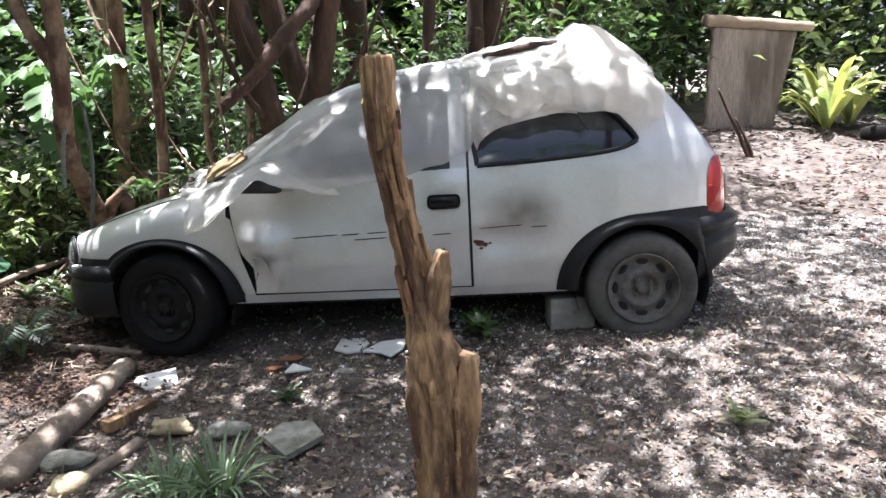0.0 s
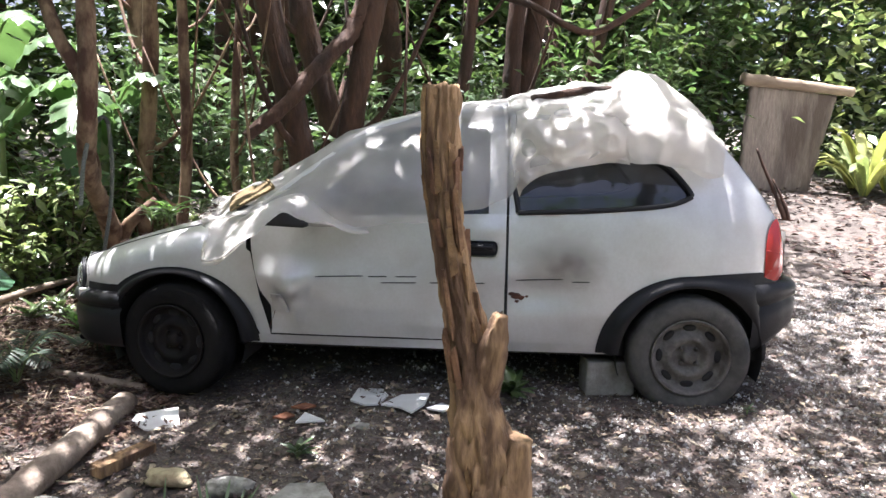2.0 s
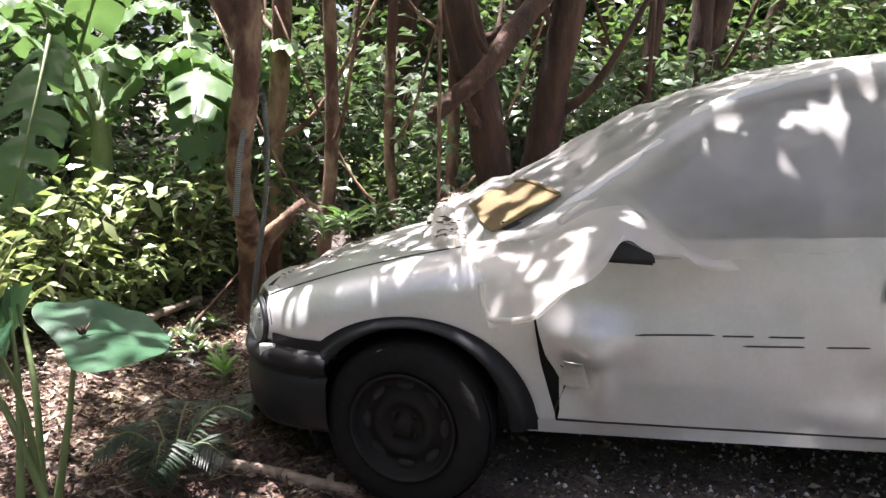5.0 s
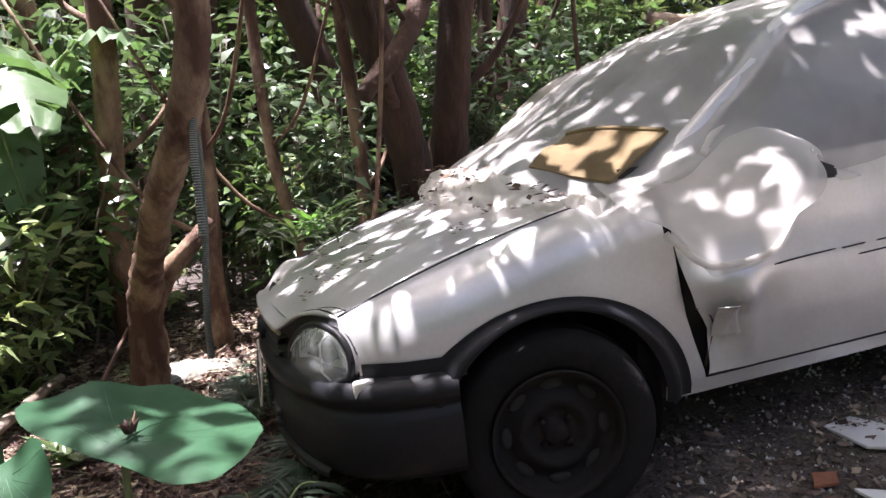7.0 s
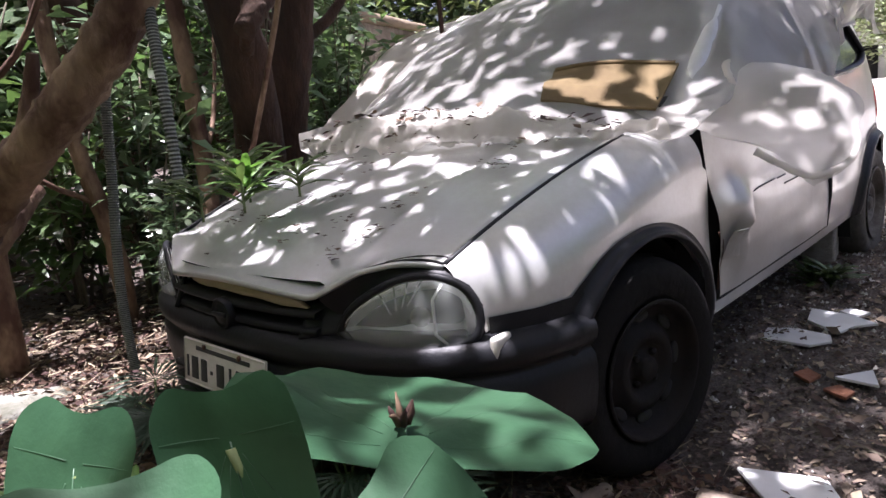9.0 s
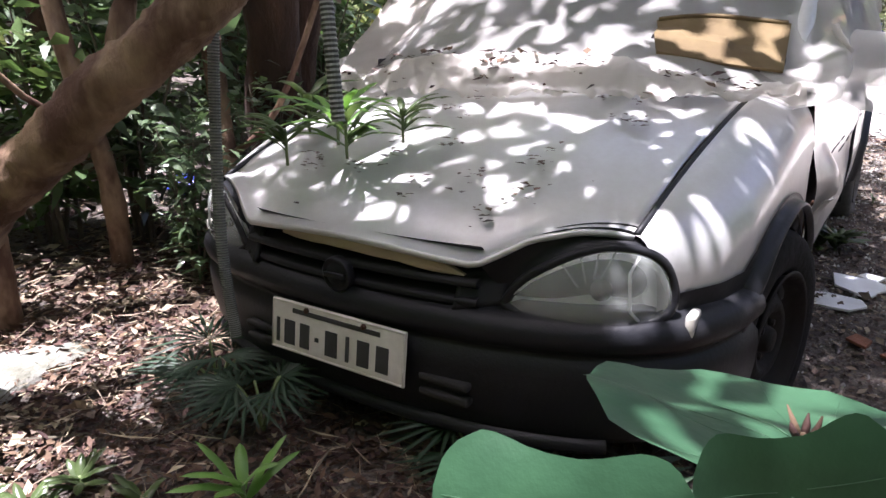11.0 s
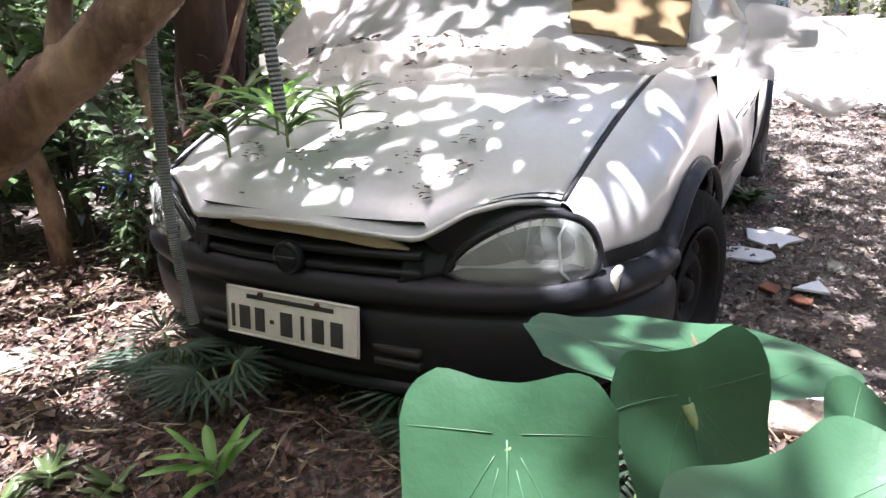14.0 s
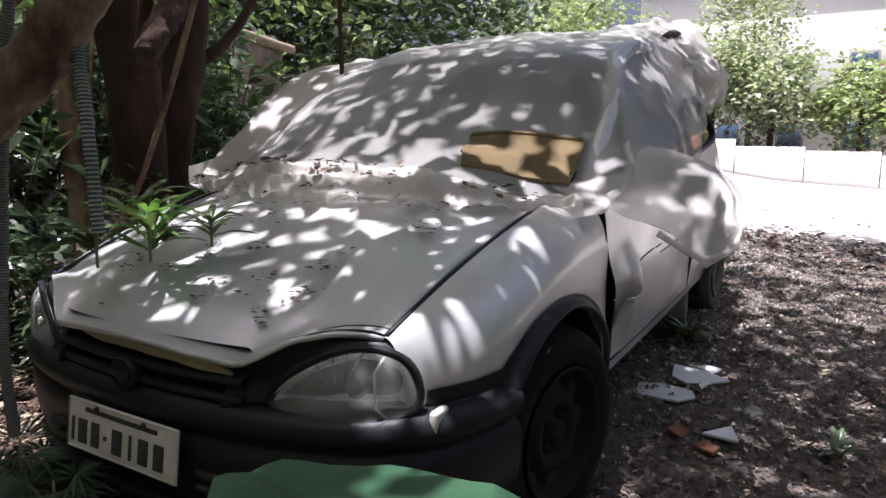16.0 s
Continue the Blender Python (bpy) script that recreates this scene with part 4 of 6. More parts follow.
def log(a, b, r, seed, name="log", label="fallen grey log lying on leaf litter", mat=None):
    pts = spline([rest(*a, r * .75), rest((a[0] + b[0]) / 2 + .02, (a[1] + b[1]) / 2, r * .9), rest(*b, r * .75)], 24)
    single(name, tube(pts, [r * (1 + .1 * noise.noise(Vector((i * .4, seed, 0)))) for i in range(24)], 16, .12, seed), mat or WOODGREY, label, "log")


log((-1.285, -2.03), (-1.40, -.96), .056, 1)
log((-1.06, -2.06), (-.95, -1.74), .022, 2, label="thin dry stick lying on leaf litter")
log((-1.95, -.66), (-1.42, -.74), .022, 3, label="pale broken branch beside the front wheel")


def plank(x, y, size, turn, mat, name, label, category, up=0.0, tilt=0.0):
    b = box(size, .006)
    for v in b.verts:
        v.co += Vector((noise.noise(v.co * 20), noise.noise(v.co * 20 + Vector((5, 0, 0))), 0)) * .006
    single(name, b, mat, label, category, at=Matrix.Translation(rest(x, y, size[2] / 2 + up)) @ pose(0, 0, 0, tilt, 0, turn), smooth=False)


plank(-1.10, -1.51, (.25, .065, .05), 69, STUMPWOOD, "wood_offcut", "short brown wood offcut on the litter", "wood")
plank(-1.30, -1.12, (.035, .5, .03), -52, WOODGREY, "wood_offcut", "narrow dark batten on the litter", "wood")


def shard(x, y, outline, mat, name, label, category, up=.012, tilt=(0, 0), thick=.010):
    bm = bmesh.new()
    f = bm.faces.new([bm.verts.new((px, py, 0)) for px, py in outline])
    ext = bmesh.ops.extrude_face_region(bm, geom=[f])
    for v in ext["geom"]:
        if isinstance(v, bmesh.types.BMVert):
            v.co.z += thick
    bmesh.ops.recalc_face_normals(bm, faces=bm.faces[:])
    bmesh.ops.bevel(bm, geom=bm.edges[:], offset=.0015, segments=1, affect='EDGES')
    single(name, bm, mat, label, category, "broken tiles" if mat is TILE else "", at=Matrix.Translation(rest(x, y, up)) @ pose(0, 0, 0, tilt[0], tilt[1], 0), smooth=False)


shard(-.275, -.85, [(-.075, -.05), (.0, -.10), (.06, -.08), (.09, .04), (.05, .125), (-.07, .11)], TILE, "broken_tile", "broken white tile shard on dark litter", "tile")
shard(-.10, -.91, [(-.10, -.04), (-.01, -.07), (.05, -.13), (.10, -.03), (.11, .10), (-.02, .08)], TILE, "broken_tile", "broken white tile shard on dark litter", "tile", .022, (2, -3))
shard(.06, -.94, [(-.05, -.02), (.03, -.05), (.06, .02), (.01, .05)], TILE, "broken_tile", "small white tile splinter on dark litter", "tile")
shard(-.49, -1.09, [(-.05, -.05), (.07, -.01), (-.04, .07)], TILE, "broken_tile", "small triangular white tile splinter", "tile")
shard(-1.175, -1.085, [(-.095, -.054), (.0, -.118), (.118, -.046), (.028, .135), (-.108, .010)], TILE, "broken_tile", "large white tile piece near the log", "tile", .02, (3, 4))
shard(-.62, -1.05, [(-.04, -.03), (.02, -.04), (.05, .01), (0, .04)], TERRACOTTA, "terracotta_shard", "broken orange terracotta piece on litter", "shard")
shard(-.56, -.95, [(-.05, -.02), (.02, -.035), (.06, .015), (0, .04)], TERRACOTTA, "terracotta_shard", "broken orange terracotta piece on litter", "shard")


def stone(x, y, size, seed, mat=STONE, label="pale flat stone on the ground"):
    bm = bmesh.new()
    bmesh.ops.create_icosphere(bm, subdivisions=3, radius=1)
    for v in bm.verts:
        k = 1 + .35 * noise.noise(v.co * 1.3 + Vector((seed, 0, 0))) + .12 * noise.noise(v.co * 4)
        v.co = Vector((v.co.x * size[0], v.co.y * size[1], v.co.z * size[2])) * k
    single("stone", bm, mat, label, "stone", at=Matrix.Translation(rest(x, y, size[2] * .45)))


stone(-.63, -1.67, (.085, .05, .032), 1)
stone(-.87, -1.62, (.09, .05, .030), 3, YELLOWSTONE, "yellowish lichen-covered stone on the litter")
stone(-1.06, -2.02, (.07, .06, .035), 8, YELLOWSTONE, "yellowish lichen-covered stone on the litter")
shard(-.33, -1.77, [(-.115, -.015), (.01, -.16), (.115, -.01), (.045, .11), (-.075, .10)], STONE, "stone_slab", "flat pale stone slab beside the palm seedlings", "stone", .018, (2, -2), .024)
stone(-1.18, -1.86, (.10, .07, .03), 4)
stone(-.55, -2.0, (.10, .06, .04), 6)
stone(-.25, -1.15, (.05, .04, .02), 7)
stone(-2.30, .98, (.24, .16, .035), 9, label="broad pale stone under the shrubs")
block = box((.24, .14, .17), .012, (0, 0, 0), 3)
for v in block.verts:
    v.co += v.normal * .008 * noise.noise(v.co * 16)
single("concrete_block", block, CONCRETE, "rough concrete block chocking the rear wheel", "block", at=Matrix.Translation(rest(.86, -.62, .075)) @ pose(0, 0, 0, 0, 0, 8))
strip = box((.42, .045, .012), .003)
single("metal_strip", strip, material("galvanised_strip", (.55, .57, .58), .4, .6, (40, .1), (5, .2), (30, .1)), "galvanised metal strip lying in the litter", "metal strip", at=Matrix.Translation(rest(-2.59, .255, .025)) @ pose(0, 0, 0, 0, 0, -34))
# ---- leaves in bulk ----
def leaf_mesh(name, pos, axis, up, length, width, mat, fold=.25, droop=.15):
    """Many pointed leaves, four triangles each, from arrays of places, directions and sizes."""
    pos, axis, up = (np.asarray(a, float) for a in (pos, axis, up))
    axis = axis / np.linalg.norm(axis, axis=1, keepdims=True)
    sidev = np.cross(axis, up)
    sidev /= np.linalg.norm(sidev, axis=1, keepdims=True) + 1e-9
    nrm = np.cross(sidev, axis)
    L, W = np.asarray(length)[:, None], np.asarray(width)[:, None]
    base = pos
    mid = pos + axis * L * .45 + nrm * L * .04
    tip = pos + axis * L - nrm * L * droop
    left = pos + axis * L * .42 + sidev * W + nrm * W * fold
    right = pos + axis * L * .42 - sidev * W + nrm * W * fold
    n = len(pos)
    v = np.stack([base, mid, tip, left, right], 1).reshape(-1, 3)
    o = np.arange(n)[:, None] * 5
    f = np.concatenate([o + [0, 1, 3], o + [0, 4, 1], o + [1, 2, 3], o + [4, 2, 1]], 1).reshape(-1)
    me = bpy.data.meshes.new(name)
    me.vertices.add(len(v))
    me.vertices.foreach_set("co", v.astype(np.float32).ravel())
    m = len(f) // 3
    me.loops.add(len(f))
    me.loops.foreach_set("vertex_index", f.astype(np.int32))
    me.polygons.add(m)
    me.polygons.foreach_set("loop_start", np.arange(m, dtype=np.int32) * 3)
    me.polygons.foreach_set("loop_total", np.full(m, 3, dtype=np.int32))
    me.materials.append(mat)
    me.update(calc_edges=True)
    return me


def spread(rng, n, tilt=.7):
    """Random leaf directions with normals mostly upwards."""
    a = rng.uniform(0, 2 * np.pi, n)
    ax = np.stack([np.cos(a), np.sin(a), rng.normal(-.15, .35, n)], 1)
    up = np.stack([rng.normal(0, tilt, n), rng.normal(0, tilt, n), np.ones(n)], 1)
    return ax, up


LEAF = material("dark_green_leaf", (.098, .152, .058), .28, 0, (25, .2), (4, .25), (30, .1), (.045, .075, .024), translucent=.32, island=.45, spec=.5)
# leaf green lightened in the colour itself to look struck by sun
LEAF_SUNLIT = material("sunlit_green_leaf", (.30, .36, .17), .28, 0, (25, .2), (4, .25), (30, .1), (.06, .09, .02), translucent=.32, island=.4)
LEAF_YELLOW = material("yellow_strap_leaf", (.40, .41, .15), .4, 0, (25, .2), (4, .25), (30, .1), (.18, .20, .04), translucent=.3)
LEAF_BLUE = material("grey_green_leaf", (.11, .16, .085), .28, 0, (25, .2), (4, .2), (30, .1), (.04, .065, .03), translucent=.22, island=.35)
# garden leaves paled in colour to stand for strong sun glare on them
GARDENLEAF_OVERLIT = material("overlit_garden_leaf", (.30, .33, .22), .4, 0, (25, .2), (4, .25), (30, .1), (.16, .20, .08), translucent=.35, island=.4)
BIGLEAF = material("broad_green_leaf", (.042, .105, .052), .42, 0, (18, .15), (5, .5), (14, .15), (.022, .062, .030), translucent=.16, spec=.25)
BANANA = material("banana_leaf", (.10, .17, .075), .4, 0, (20, .2), (3, .25), (20, .15), (.06, .10, .03), translucent=.35)
DRYLEAF = material("dry_brown_leaf", (.088, .047, .031), .85, 0, (30, .3), (6, .4), (30, .3), (.05, .028, .02), island=.6)
PALMLEAF = material("dark_palm_leaf", (.020, .042, .020), .5, 0, (25, .2), (4, .25), (30, .1), (.012, .025, .010), translucent=.2, island=.4)
SEEDLEAF = material("pale_palm_leaf", (.15, .215, .115), .42, 0, (25, .2), (4, .25), (30, .1), (.08, .12, .06), translucent=.25)
SPROUT = material("fresh_green_leaf", (.15, .29, .065), .38, 0, (25, .2), (4, .25), (30, .1), (.08, .17, .03), translucent=.3)
TWIG = material("thin_grey_stem", (.15, .13, .09), .85, 0, (40, .3), (6, .3), (40, .4), (.05, .04, .03))
GREENSTEM = material("green_stem", (.16, .22, .08), .55, 0, (30, .2), (5, .3), (30, .2), (.09, .09, .05))


# ---- leaning tree at the car's nose: upright limb and a long limb slanting behind the car ----
lean = thing("leaning_tree", "leaning brown forked tree beside the car nose", "tree")
part("trunk", tube(spline([(-2.47, .86, -.15), (-2.45, .84, .15), (-2.42, .79, .44), (-2.365, .62, .635), (-2.315, .46, .745), (-2.268, .31, .855), (-2.215, .16, .960), (-2.15, .03, 1.075), (-2.09, -.07, 1.20), (-2.04, -.14, 1.37), (-2.02, -.16, 1.62), (-2.08, -.08, 2.2), (-2.2, .1, 3.6)], 130), lin(.092, .058, 40) + lin(.058, .046, 90), 24, .20, 3), BARK_MOTTLED, lean, "crooked trunk with peeling bark")
part("limb", tube(spline([(-2.03, -.15, 1.48), (-2.10, -.16, 1.62), (-2.22, -.15, 1.82), (-2.5, -.05, 2.5)], 20), lin(.046, .034, 20), 12, .16, 9), BARK_MOTTLED, lean)
part("low_fork", tube(spline([(-2.42, .80, .40), (-2.32, .74, .58), (-2.20, .72, .70), (-2.10, .76, .80)], 14), lin(.055, .030, 14), 12, .2, 15), BARK_MOTTLED, lean)
part("stub", tube(spline([(-2.24, .26, .92), (-2.22, .25, 1.02), (-2.21, .21, 1.12)], 10), lin(.03, .012, 10), 10, .2, 11), BARK_MOTTLED, lean)
# leaf clumps added above the view to shade the ground at the nose
rgc = np.random.default_rng(19)
for cx, cy, cz, cr, cn in ((-2.48, .10, 3.1, .24, 310), (-2.80, .34, 3.1, .19, 210), (-2.60, -.22, 3.1, .20, 170), (-2.42, .60, 3.1, .12, 120)):
    part("shade_bough", tube(spline([(-2.2, -.1, 2.6), ((cx - 2.2) / 2, (cy - .1) / 2, cz - .1), (cx, cy, cz)], 12), lin(.03, .012, 12), 7, .1, 4), BARK, lean)
    pc = np.array((cx, cy, cz)) + rgc.normal(0, (cr, cr, .22), (cn, 3))
    axc, upc = spread(rgc, cn, .5)
    leaves_ob = new("leaf_clump", leaf_mesh("leaf_clump", pc, axc, upc, rgc.uniform(.12, .22, cn), rgc.uniform(.03, .055, cn), LEAF))
    leaves_ob.parent = lean
droop = thing("broken_limb", "thick broken-off limb slanting down behind the car nose", "branch")
part("branch", tube(spline([(-1.402, .62, 1.259), (-1.30, .67, 1.36), (-1.204, .72, 1.453), (-1.12, .78, 1.56), (-1.04, .85, 1.686), (-.903, 1.0, 1.899), (-.80, 1.12, 2.06), (-.70, 1.25, 2.4)], 60), lin(.040, .066, 60), 18, .22, 6), BARK, droop)
part("side_shoot", tube(spline([(-1.12, .78, 1.56), (-1.20, .76, 1.70), (-1.26, .72, 1.95)], 10), lin(.018, .008, 10), 8, .2, 12), BARK, droop)

# ---- trunks close behind the car ----
def trunk_tree(points, radii, seed, label, name="tree", bark=BARK):
    t = thing(name, label, "tree", "trees behind the car")
    n = 40
    rr = [interp(i / (n - 1), lin(0, 1, len(radii)), radii) for i in range(n)]
    pts = spline(points, n)
    part("trunk", tube(pts, rr, 16, .16, seed), bark, t)
    for k, i in enumerate((17, 24, 31)):
        a = seed * 1.7 + k * 2.3
        d = Vector((math.cos(a), math.sin(a), .7))
        part("branch", tube(spline([pts[i], pts[i] + d * .25, pts[i] + d * .5 + Vector((0, 0, .25)), pts[i] + d * .8 + Vector((0, 0, .7))], 12), lin(rr[i] * .35, .008, 12), 7, .15, seed + k), bark, t)
    return t


trunk_tree([(-1.00, 1.28, .0), (-1.05, 1.18, .6), (-1.13, 1.06, 1.1), (-1.24, 1.04, 1.6), (-1.5, 1.1, 2.6), (-1.8, 1.4, 4.2)], [.14, .115, .10, .095, .09, .085], 21, "thick red-brown trunk behind the bonnet")
trunk_tree([(-.92, 1.42, .0), (-.87, 1.30, .7), (-.83, 1.20, 1.2), (-.76, 1.16, 1.7), (-.62, 1.3, 2.6), (-.4, 1.7, 4.4)], [.14, .115, .10, .09, .085, .08], 22, "thick red-brown trunk behind the windscreen")
trunk_tree([(-1.05, 2.5, .05), (-1.2, 2.5, 1.2), (-1.55, 2.5, 2.4), (-1.9, 2.6, 4.0)], [.15, .12, .11, .10], 23, "leaning brown trunk among shrubs")
trunk_tree([(-1.66, 1.40, .0), (-1.68, 1.36, .5), (-1.78, 1.40, 1.3), (-1.75, 1.6, 3.5)], [.045, .036, .033, .03], 24, "slender brown trunk near the car", bark=BARK_MOTTLED)
trunk_tree([(-1.50, 1.15, .0), (-1.42, 1.05, .45), (-1.35, 1.15, 1.0), (-1.4, 1.3, 3.2)], [.050, .040, .036, .03], 25, "slender bent trunk near the car", bark=BARK_MOTTLED)
trunk_tree([(-2.62, 1.6, .0), (-2.60, 1.55, .8), (-2.5, 1.5, 2.0), (-2.6, 1.6, 4.0)], [.08, .065, .06, .05], 26, "slender mottled trunk among shrubs", bark=BARK_MOTTLED)
trunk_tree([(-2.9, 2.4, .1), (-2.95, 2.4, 1.2), (-3.05, 2.3, 2.6), (-3.0, 2.3, 4.4)], [.09, .08, .07, .06], 27, "slender mottled trunk among shrubs", bark=BARK_MOTTLED)
trunk_tree([(-.15, 2.6, .1), (-.1, 2.6, 1.2), (.0, 2.6, 2.6), (0, 2.7, 4.4)], [.07, .06, .055, .05], 28, "thin straight trunk behind the roof")
trunk_tree([(.35, 3.1, .1), (.4, 3.1, 1.2), (.42, 3.1, 2.6), (.5, 3.2, 4.4)], [.10, .09, .085, .07], 29, "brown trunk behind the roof")
trunk_tree([(-2.0, 3.2, .1), (-2.1, 3.2, 1.4), (-2.0, 3.2, 2.8), (-2.1, 3.2, 4.6)], [.13, .12, .11, .10], 30, "brown trunk in the shade")
trunk_tree([(-2.14, 1.25, .0), (-2.14, 1.24, .5), (-2.10, 1.25, 1.3), (-2.2, 1.3, 3.5)], [.055, .045, .04, .035], 35, "slender pale trunk on sunlit litter", bark=BARK_MOTTLED)
trunk_tree([(1.4, 4.6, .3), (1.3, 4.6, 1.6), (1.5, 4.5, 3.0), (1.7, 4.5, 4.6)], [.10, .09, .08, .07], 31, "brown trunk in the shade")

# ---- crowns added overhead, out of view, to break up the sun ----
rng = np.random.default_rng(7)


def crown_tree(x, y, h, r, n, seed, lean_to=(0, 0), trunk=True):
    rg = np.random.default_rng(seed)
    lean_to = (lean_to[0], lean_to[1] + .365 * h)
    t = thing("shade_tree", "tall leafy tree added to shade the car", "tree", "shade trees", at=Matrix.Translation((x, y, ground_z(x, y) - .05)))
    if trunk:
        part("trunk", tube(spline([(0, 0, 0), (.08, .05, 1.5), (lean_to[0] * .4, lean_to[1] * .4, h * .65), (lean_to[0], lean_to[1], h)], 30), lin(.16, .06, 30), 14, .14, seed), BARK, t)
    limbs = []
    for k in range(9):
        a = 2 * math.pi * k / 9 + rg.uniform(-.3, .3)
        rr = r * rg.uniform(.55, 1.0)
        end = (lean_to[0] + rr * math.cos(a), lean_to[1] + rr * math.sin(a), h + rg.uniform(-.2, .9))
        start = (lean_to[0] * .7, lean_to[1] * .7, h * .80)
        pts = spline([start, tuple((s + e) / 2 + d for s, e, d in zip(start, end, (0, 0, .25))), end], 14)
        part("limb", tube(pts, lin(.05, .014, 14), 7, .1, seed + k), BARK, t)
        limbs.append(pts)
    cl = []
    for pts in limbs:
        for p in pts[4:]:
            for _ in range(2):
                cl.append(np.array(p) + rg.normal(0, (.36, .36, .22)))
    cl = np.array(cl)
    c = cl[rg.integers(0, len(cl), n)] + rg.normal(0, (.11, .11, .08), (n, 3))
    ax, up = spread(rg, n, .5)
    ob = new("crown", leaf_mesh("crown", c, ax, up, rg.uniform(.12, .22, n), rg.uniform(.028, .05, n), LEAF))
    ob.parent = t
    return t


for i, (x, y, h, r, n, lt) in enumerate([(-1.4, -6.2, 4.8, 2.2, 1900, (.2, 3.2)), (2.4, -6.4, 5.0, 2.3, 1000, (-.6, 2.7)), (-.9, 3.1, 4.8, 1.9, 1650, (.1, -3.5)), (.45, 3.4, 4.9, 2.1, 2000, (.9, -3.6)), (4.8, -4.6, 4.8, 1.6, 1000, (-1.4, 2.3)), (-3.6, -5.4, 4.8, 1.5, 260, (.9, 2.6)), (-2.6, 3.6, 4.6, 1.5, 200, (.6, -1.6))]):
    tree_ob = crown_tree(x, y, h, r, n, 100 + i, lt)
    if i == 0:
        # low boughs added out of view to keep the front wheel and the litter beside it in shade
        for bx_, by_, bz_, br_, bn_ in ((-.30, 5.85, 3.1, .22, 130), (.76, 6.03, 3.75, .36, 220), (.72, 5.37, 3.9, .36, 170), (1.35, 5.47, 3.9, .32, 170), (.25, 4.95, 3.8, .36, 210), (.95, 4.72, 3.8, .34, 150)):
            part("shade_bough", tube(spline([(.1, 3.5, 3.9), ((bx_ + .1) / 2, (by_ + 3.5) / 2, bz_ + .45), (bx_, by_, bz_)], 12), lin(.04, .012, 12), 7, .1, 4), BARK, tree_ob)
            pc = np.array((bx_, by_, bz_)) + rng.normal(0, (br_, br_, .2), (bn_, 3))
            axc, upc = spread(rng, bn_, .5)
            clump_ob = new("leaf_clump", leaf_mesh("leaf_clump", pc, axc, upc, rng.uniform(.12, .22, bn_), rng.uniform(.03, .055, bn_), LEAF))
            clump_ob.parent = tree_ob
# thin crooked branch that crosses above the roof from the trees behind
cross = thing("crossing_branch", "thin crooked dead branch above the car roof", "branch")
part("branch", tube(spline([(-.75, 1.75, 2.45), (-.37, 1.47, 2.56), (.05, 1.49, 2.46), (.47, 1.51, 2.36), (.93, 1.54, 2.17), (1.29, 1.59, 2.36), (1.57, 1.63, 2.58), (1.9, 1.8, 3.0)], 50), lin(.035, .018, 50), 9, .2, 41), BARK, cross)
part("twig", tube(spline([(.47, 1.51, 2.36), (.55, 1.5, 2.18), (.60, 1.52, 1.98)], 10), lin(.010, .004, 10), 6, .1, 42), BARK, cross)
# ---- shrubs: stems with pointed leaves ----
def shrub(name, seed, height, radius, n, mat, lsize, label, category="shrub"):
    rg = np.random.default_rng(seed)
    t = thing(name, label, category, "undergrowth")
    tips = []
    for k in range(9):
        a = rg.uniform(0, 2 * math.pi)
        rr = radius * rg.uniform(.2, 1)
        hh = height * rg.uniform(.55, 1)
        pts = spline([(rg.normal(0, .04), rg.normal(0, .04), -.05), (rr * .35 * math.cos(a), rr * .35 * math.sin(a), hh * .5), (rr * math.cos(a), rr * math.sin(a), hh)], 12)
        part("stem", tube(pts, lin(.012, .004, 12), 5), TWIG, t)
        tips += [np.array(p) for p in pts[3:]]
    tips = np.array(tips)
    c = tips[rg.integers(0, len(tips), n)] + rg.normal(0, (radius * .16, radius * .16, height * .05), (n, 3))
    c[:, 2] = np.maximum(c[:, 2], .03)
    ax, up = spread(rg, n, .55)
    ob = new("leaves", leaf_mesh("leaves", c, ax, up, rg.uniform(.6, 1.25, n) * lsize, rg.uniform(.13, .20, n) * lsize, mat))
    ob.parent = t
    return t


kinds = [shrub("shrub", 1, 1.3, .55, 520, LEAF, .15, "dark green leafy shrub in dappled shade"),
         shrub("shrub", 2, .8, .5, 480, LEAF_SUNLIT, .12, "bright green low shrub in sunlight"),
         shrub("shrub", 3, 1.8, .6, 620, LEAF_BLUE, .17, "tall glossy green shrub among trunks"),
         shrub("shrub", 4, .45, .42, 420, LEAF_SUNLIT, .10, "low sunlit weeds on the litter", "weeds"),
         shrub("shrub", 5, 2.4, .75, 800, LEAF, .19, "tall dark shrub behind the trunks")]
rg = np.random.default_rng(33)
spots = []


def plant(k, x, y, s=1.0):
    m = Matrix.Translation((x, y, ground_z(x, y) - .02)) @ Matrix.Rotation(rg.uniform(0, 6.28), 4, 'Z') @ Matrix.Scale(s, 4)
    if k not in spots:
        spots.append(k)
        kinds[k].matrix_world = m
        return
    c = copy_thing(kinds[k], m)
    c.matrix_world = m


